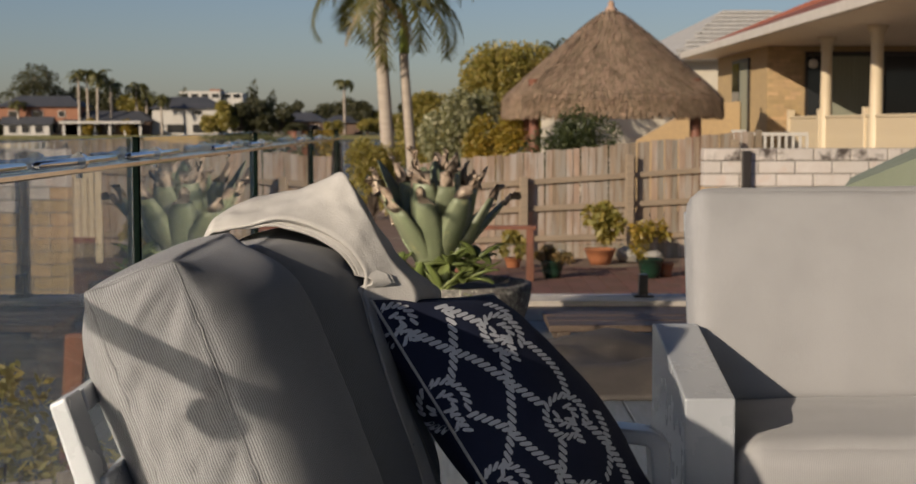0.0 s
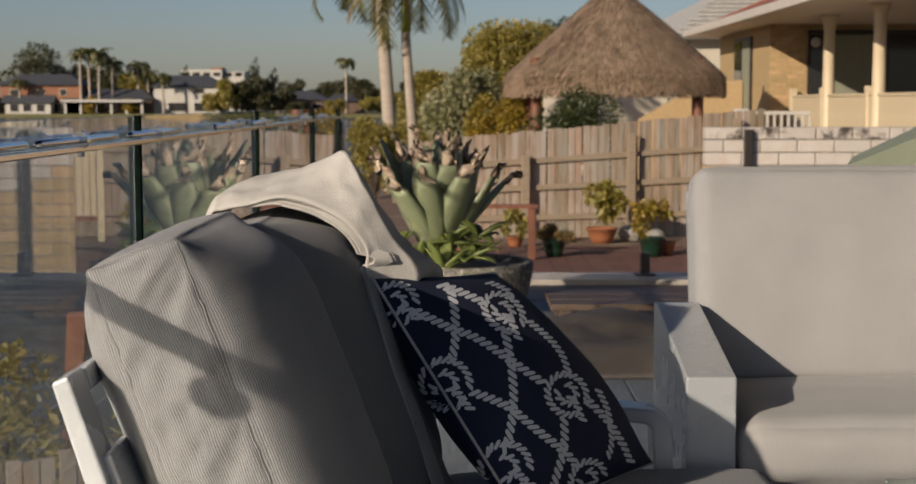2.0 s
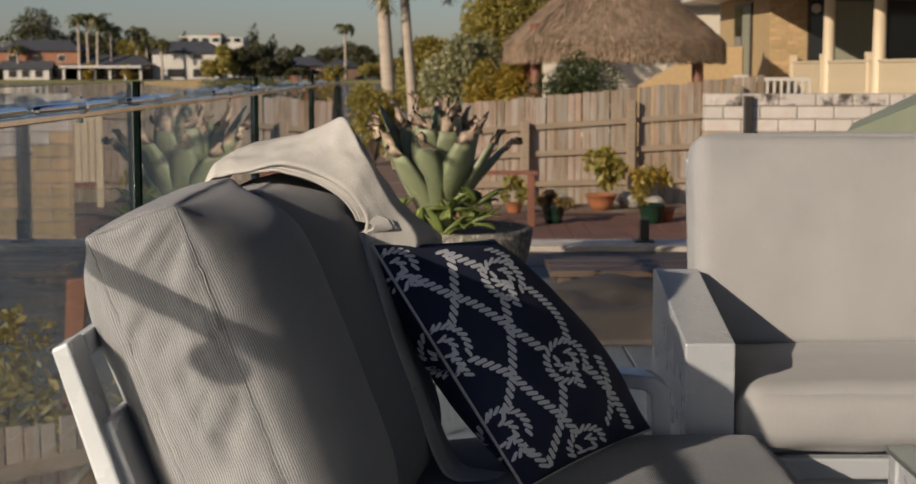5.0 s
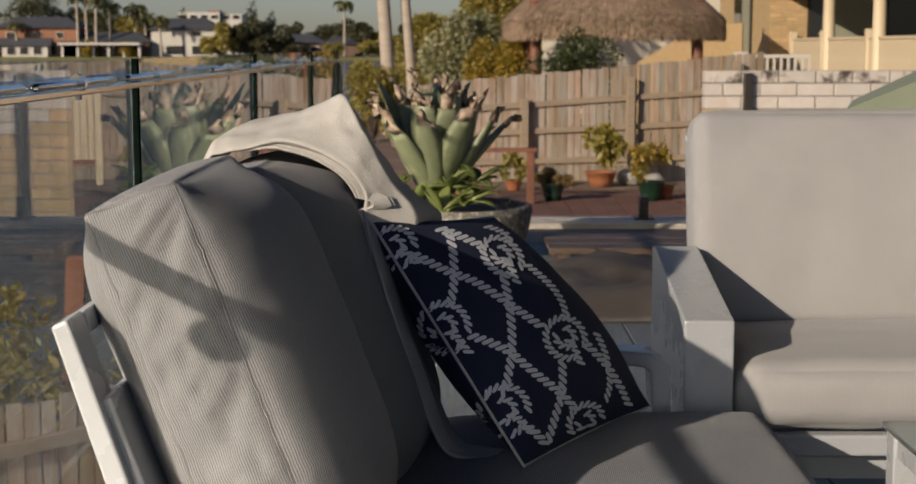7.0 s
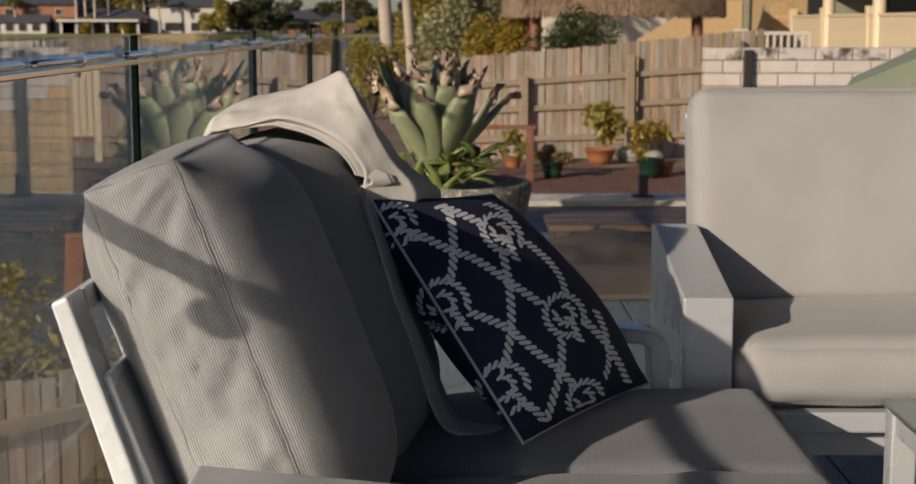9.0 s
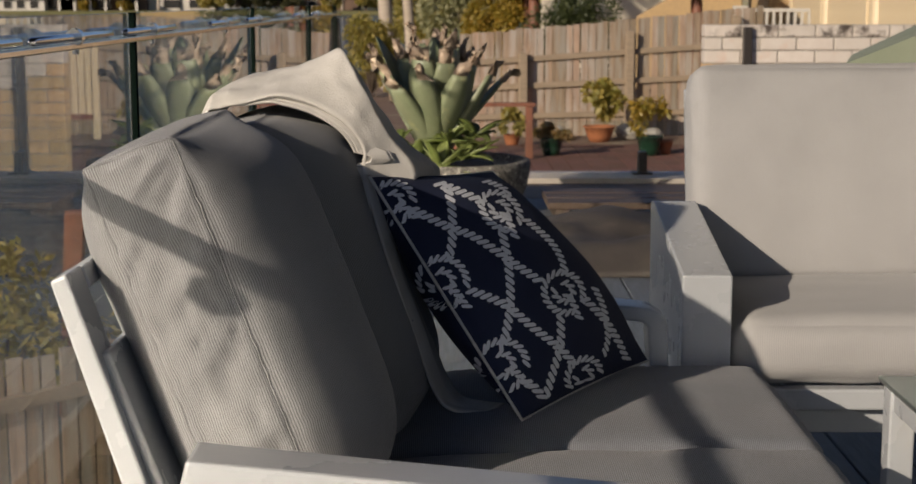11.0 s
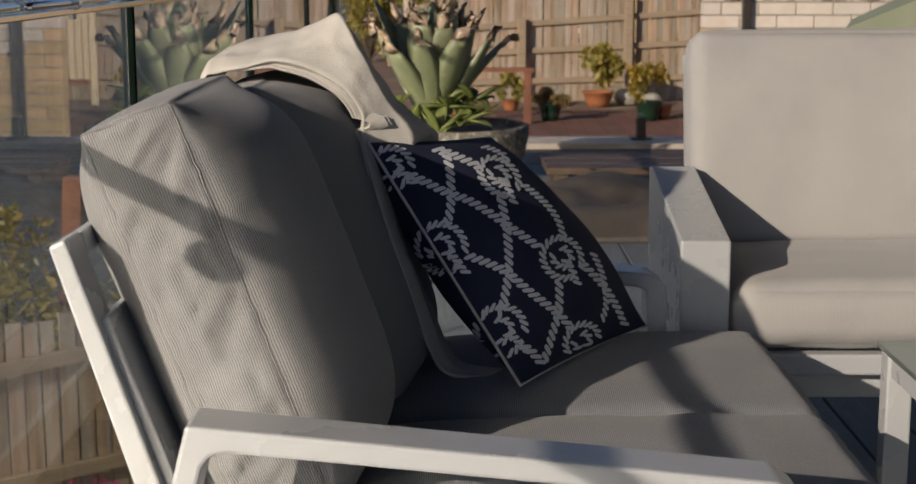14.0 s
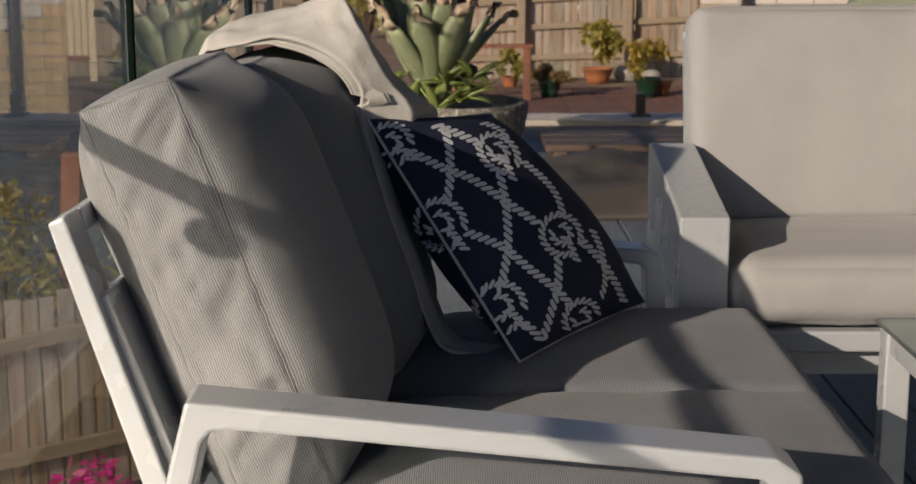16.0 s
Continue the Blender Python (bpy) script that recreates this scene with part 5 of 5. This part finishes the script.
for j in range(16):
    for i in range(17):
        ob = pv if k == 0 else new("paver", pv.data)
        ob.parent = paving
        ob.matrix_basis = pose(-0.48 + 0.228 * i, 17.0 + 0.228 * j, -0.848)
        k += 1
umb = thing("barbecue_cover", "pale green canvas cover over a stored barbecue", "cover")
bm = raw([(1.78, 7.0, 0.83), (2.75, 7.0, 1.22), (2.95, 8.2, 1.22), (2.12, 8.2, 0.83), (1.78, 7.0, 0.6), (2.75, 7.0, 0.6), (2.95, 8.2, 0.6), (2.12, 8.2, 0.6)],
         [(0, 1, 2, 3), (7, 6, 5, 4), (0, 4, 5, 1), (1, 5, 6, 2), (2, 6, 7, 3), (3, 7, 4, 0)])
part("canvas", bm, M["tarp"], umb)
for x, y, z in ((1.85, 7.05, 0.6), (2.68, 7.05, 0.6), (2.18, 8.1, 0.6), (2.85, 8.1, 0.6)):
    part("pole", tube(bmesh.new(), [(x, y, 0), (x, y, z)], 0.02, 10), M["white_metal"], umb)

# ---- below the glass on the canal side ----
gp = thing("timber_post", "rust-brown leaning timber post on the canal bank", "post")
part("board", prism(bmesh.new(), [(-2.98, -1.95), (-2.88, -0.41), (-2.74, -0.40), (-2.84, -1.95)], "y", 11.0, 11.08, 0.004), M["red_post"], gp)
tree("bank_shrub", "straggling yellow-green shrub above the bank fence", "shrub", (-3.2, 10.4, -1.95), 1.6, 0.9, "leaf_mid", 1300, 0.10, 41, trunk=0.04, low=0.3, depth=0.5, lumps_n=12)
tree("bougainvillea", "low shrub with magenta flowers below the deck", "shrub", (-1.70, 6.6, -1.95), 0.84, 0.42, "pink", 420, 0.06, 42, trunk=0.03, low=0.2, depth=0.3, lumps_n=9)

# ---- the far shore ----
def far_house(label, x0, x1, y, base, wall_h, roof_h, wall_mat, roof_mat, windows, overhang=0.8, depth=10, gable=False):
    h = thing("far_house", label, "house", "houses on the far shore")
    body = part("wall", boxed((x0, y, base), (x1, y + depth, base + wall_h)), M[wall_mat], h)
    z = base + wall_h
    o = overhang
    inset = 0.0 if gable else min(depth / 2, (x1 - x0) / 2) * 0.8
    ym = y + depth / 2
    vs = [(x0 - o, y - o, z), (x1 + o, y - o, z), (x1 + o, y + depth + o, z), (x0 - o, y + depth + o, z), (x0 - o + inset, ym, z + roof_h), (x1 + o - inset, ym, z + roof_h)]
    part("roof", raw(vs, [(0, 1, 5, 4), (1, 2, 5), (2, 3, 4, 5), (3, 0, 4), (0, 3, 2, 1)]), M[roof_mat], h)
    for wx, wz, ww, wh in windows:
        w = part("window", boxed((wx, y - 0.12, wz), (wx + ww, y - 0.01, wz + wh)), M["white_far"], h)
        part("pane", boxed((wx + 0.12, y - 0.16, wz + 0.12), (wx + ww - 0.12, y - 0.122, wz + wh - 0.12)), M["window"], w)
    return h


B = -1.2
far_house("two-storey orange brick house with a charcoal roof", -97, -80, 322, B, 6.0, 2.4, "brick_far", "tile_dark", [(-95, 2.6, 2, 1.4), (-90, 2.6, 2.4, 1.4), (-84.5, 2.6, 1.6, 1.4), (-95, -0.9, 3, 2), (-87, -0.9, 3, 2)])
far_house("low white gabled boat house", -95, -85.5, 318.5, B, 2.3, 1.6, "white_far", "tile_dark", [(-94, -0.8, 1.8, 1.7), (-91.3, -0.8, 1.8, 1.7), (-88.5, -0.8, 1.8, 1.7)], depth=3, gable=True)
far_house("long low house with a dark roof and white posts", -83, -65, 322, B, 3.0, 2.2, "brown_far", "tile_dark", [(-80, -0.7, 2.5, 2), (-75, -0.7, 2.5, 2), (-70, -0.7, 2.5, 2)])
far_house("white two-storey house with a charcoal hip roof", -65, -51, 324, B, 5.6, 2.6, "white_far", "tile_dark", [(-56.5, 3.0, 2.2, 1.2), (-62, -0.8, 4, 2.0), (-56.5, -0.8, 4, 2.0)])
far_house("low brown house with a dark roof", -39, -29, 330, B, 2.9, 2.0, "brown_far", "tile_dark", [(-37, -0.6, 2, 1.6), (-32, -0.6, 2, 1.6)])
far_house("low grey-brown house among trees", -29, -21, 326, B, 2.6, 1.6, "brown_far", "tile_dark", [(-27, -0.6, 2, 1.5)])
flats = thing("apartment_block", "white flat-roofed apartment block behind the trees", "building", "houses on the far shore")
part("wall", boxed((-78.5, 430, B), (-67, 445, 10.4)), M["white_far"], flats)
part("wall", boxed((-66.5, 432, B), (-61, 445, 9.9)), M["white_far"], flats)
for fl in range(3):
    for k in range(6):
        part("window", boxed((-78 + 2.9 * k, 429.8 if k < 4 else 431.8, 8.6 - 2.8 * fl), (-76.2 + 2.9 * k, 429.98 if k < 4 else 431.98, 9.6 - 2.8 * fl)), M["window"], flats)
part("plant_room", boxed((-70.5, 433, 10.4), (-67.5, 440, 11.0)), M["brick_far"], flats)
carport = thing("carport", "long white carport roof on posts by the water", "carport", "houses on the far shore")
part("roof", boxed((-83, 316.8, 1.25), (-66, 320.8, 1.75)), M["white_far"], carport)
for k in range(6):
    part("post", boxed((-82.6 + 3.2 * k, 318.1, B), (-82.1 + 3.2 * k, 318.5, 1.248)), M["white_far"], carport)
rnd = random.Random(77)
for x, y, h, sp, key in ((-97, 345, 15.5, 8, "leaf_far"), (-90, 350, 11, 6, "leaf_far"), (-78, 340, 12, 5, "leaf_far"), (-72, 338, 9.5, 5, "leaf_mid"), (-66, 336, 7, 4, "leaf_far"), (-50, 319.5, 6.8, 3.6, "leaf_mid"), (-46, 321, 6.2, 3.4, "leaf_far"),
                         (-42, 322, 5.8, 3.2, "leaf_far"), (-47, 350, 8.0, 4, "leaf_far"), (-37, 345, 7.2, 4, "leaf_far"), (-31, 344, 6.0, 4, "leaf_far"), (-25, 340, 7.5, 3.5, "leaf_far"), (-21, 330, 7.0, 3.5, "leaf_far"), (-16, 332, 5.5, 4, "leaf_mid"),
                         (-10, 330, 6.5, 4, "leaf_far"), (-4, 335, 6, 4, "leaf_far"), (-19, 319.5, 3.4, 2.4, "leaf_mid"), (-26, 319.5, 3.0, 2.2, "leaf_mid"), (-69, 319.3, 3.0, 1.6, "leaf_yellow"), (-97, 319.2, 3.4, 1.8, "leaf_far"), (-77, 319.2, 3.2, 1.6, "leaf_yellow"), (-34, 319.4, 2.4, 2.5, "leaf_far"), (-44, 326, 7.0, 4.5, "leaf_far"), (-38, 324, 5.0, 4, "leaf_far"), (-14, 322, 4.5, 4, "leaf_mid"), (-84, 342, 10, 6, "leaf_far"), (-60, 345, 8, 5, "leaf_far"), (-28, 350, 7.5, 5, "leaf_far")):
    tree("shore_tree", "dull green tree on the far shore", "tree", (x, y, B), h * 1.05, sp * 1.15, key, 3200, 0.75, int(rnd.random() * 9999), trunk=0.3, low=0.2, lumps_n=12, group="trees on the far shore")
for x, y, h, ln in ((-79.5, 320, 12.6, 2.6), (-77.8, 321, 12.8, 2.8), (-75.8, 320, 12.5, 3.2), (-73.5, 323, 10.5, 2.6), (-62, 319.3, 7.6, 2.6), (-92, 319.5, 6.5, 2.2), (-24.3, 326, 11.2, 2.6), (-69.5, 330, 10.5, 3.0), (-67, 328, 8.2, 2.6)):
    palm("shore_palm", "slender palm on the far shore", (x, y, B), h, (rnd.uniform(-0.3, 0.3), 0), 0.26, 20, ln * 1.25, int(rnd.random() * 9999), dry=0, group="palms on the far shore", leaflets=14, sides=7, wide=0.11)
for x, y, h in ((-51, 380, 13), (-47, 385, 10.5), (-72, 400, 11.5)):
    tree("shore_tree", "tall thin conifer on the far shore", "tree", (x, y, B), h, 2.0, "leaf_far", 700, 0.7, 5, trunk=0.25, low=0.15, lumps_n=9, group="trees on the far shore")

# ---- an unseen wall and roof, added to bounce light and block sky ----
# added beside the camera as a reflector for the shaded cushion fronts
setting(part("wall_bounce", boxed((4.6, -4.0, -0.16), (4.85, 6.4, 3.4)), M["bounce_wall"]), "unseen pale wall added to bounce light onto the cushions")
# added out of view: cuts the overhead sky light on the seats
setting(part("ceiling_sky_block", boxed((-0.6, -2.6, 2.62), (4.6, 7.4, 2.74)), M["charcoal"]), "unseen dark roof added to keep sky light off the seats")

# ---- deck boards ----
board = part("board", boxed((0.003, -4.0, -0.026), (0.147, 8.595, 0.0), 0.003, seg=1), M["deck"], deck)
board.matrix_basis = pose(-0.534, 0, 0)
for k in range(1, 50):
    ob = new("board", board.data)
    ob.parent = deck
    ob.matrix_basis = pose(-0.534 + 0.15 * k, 0, 0)
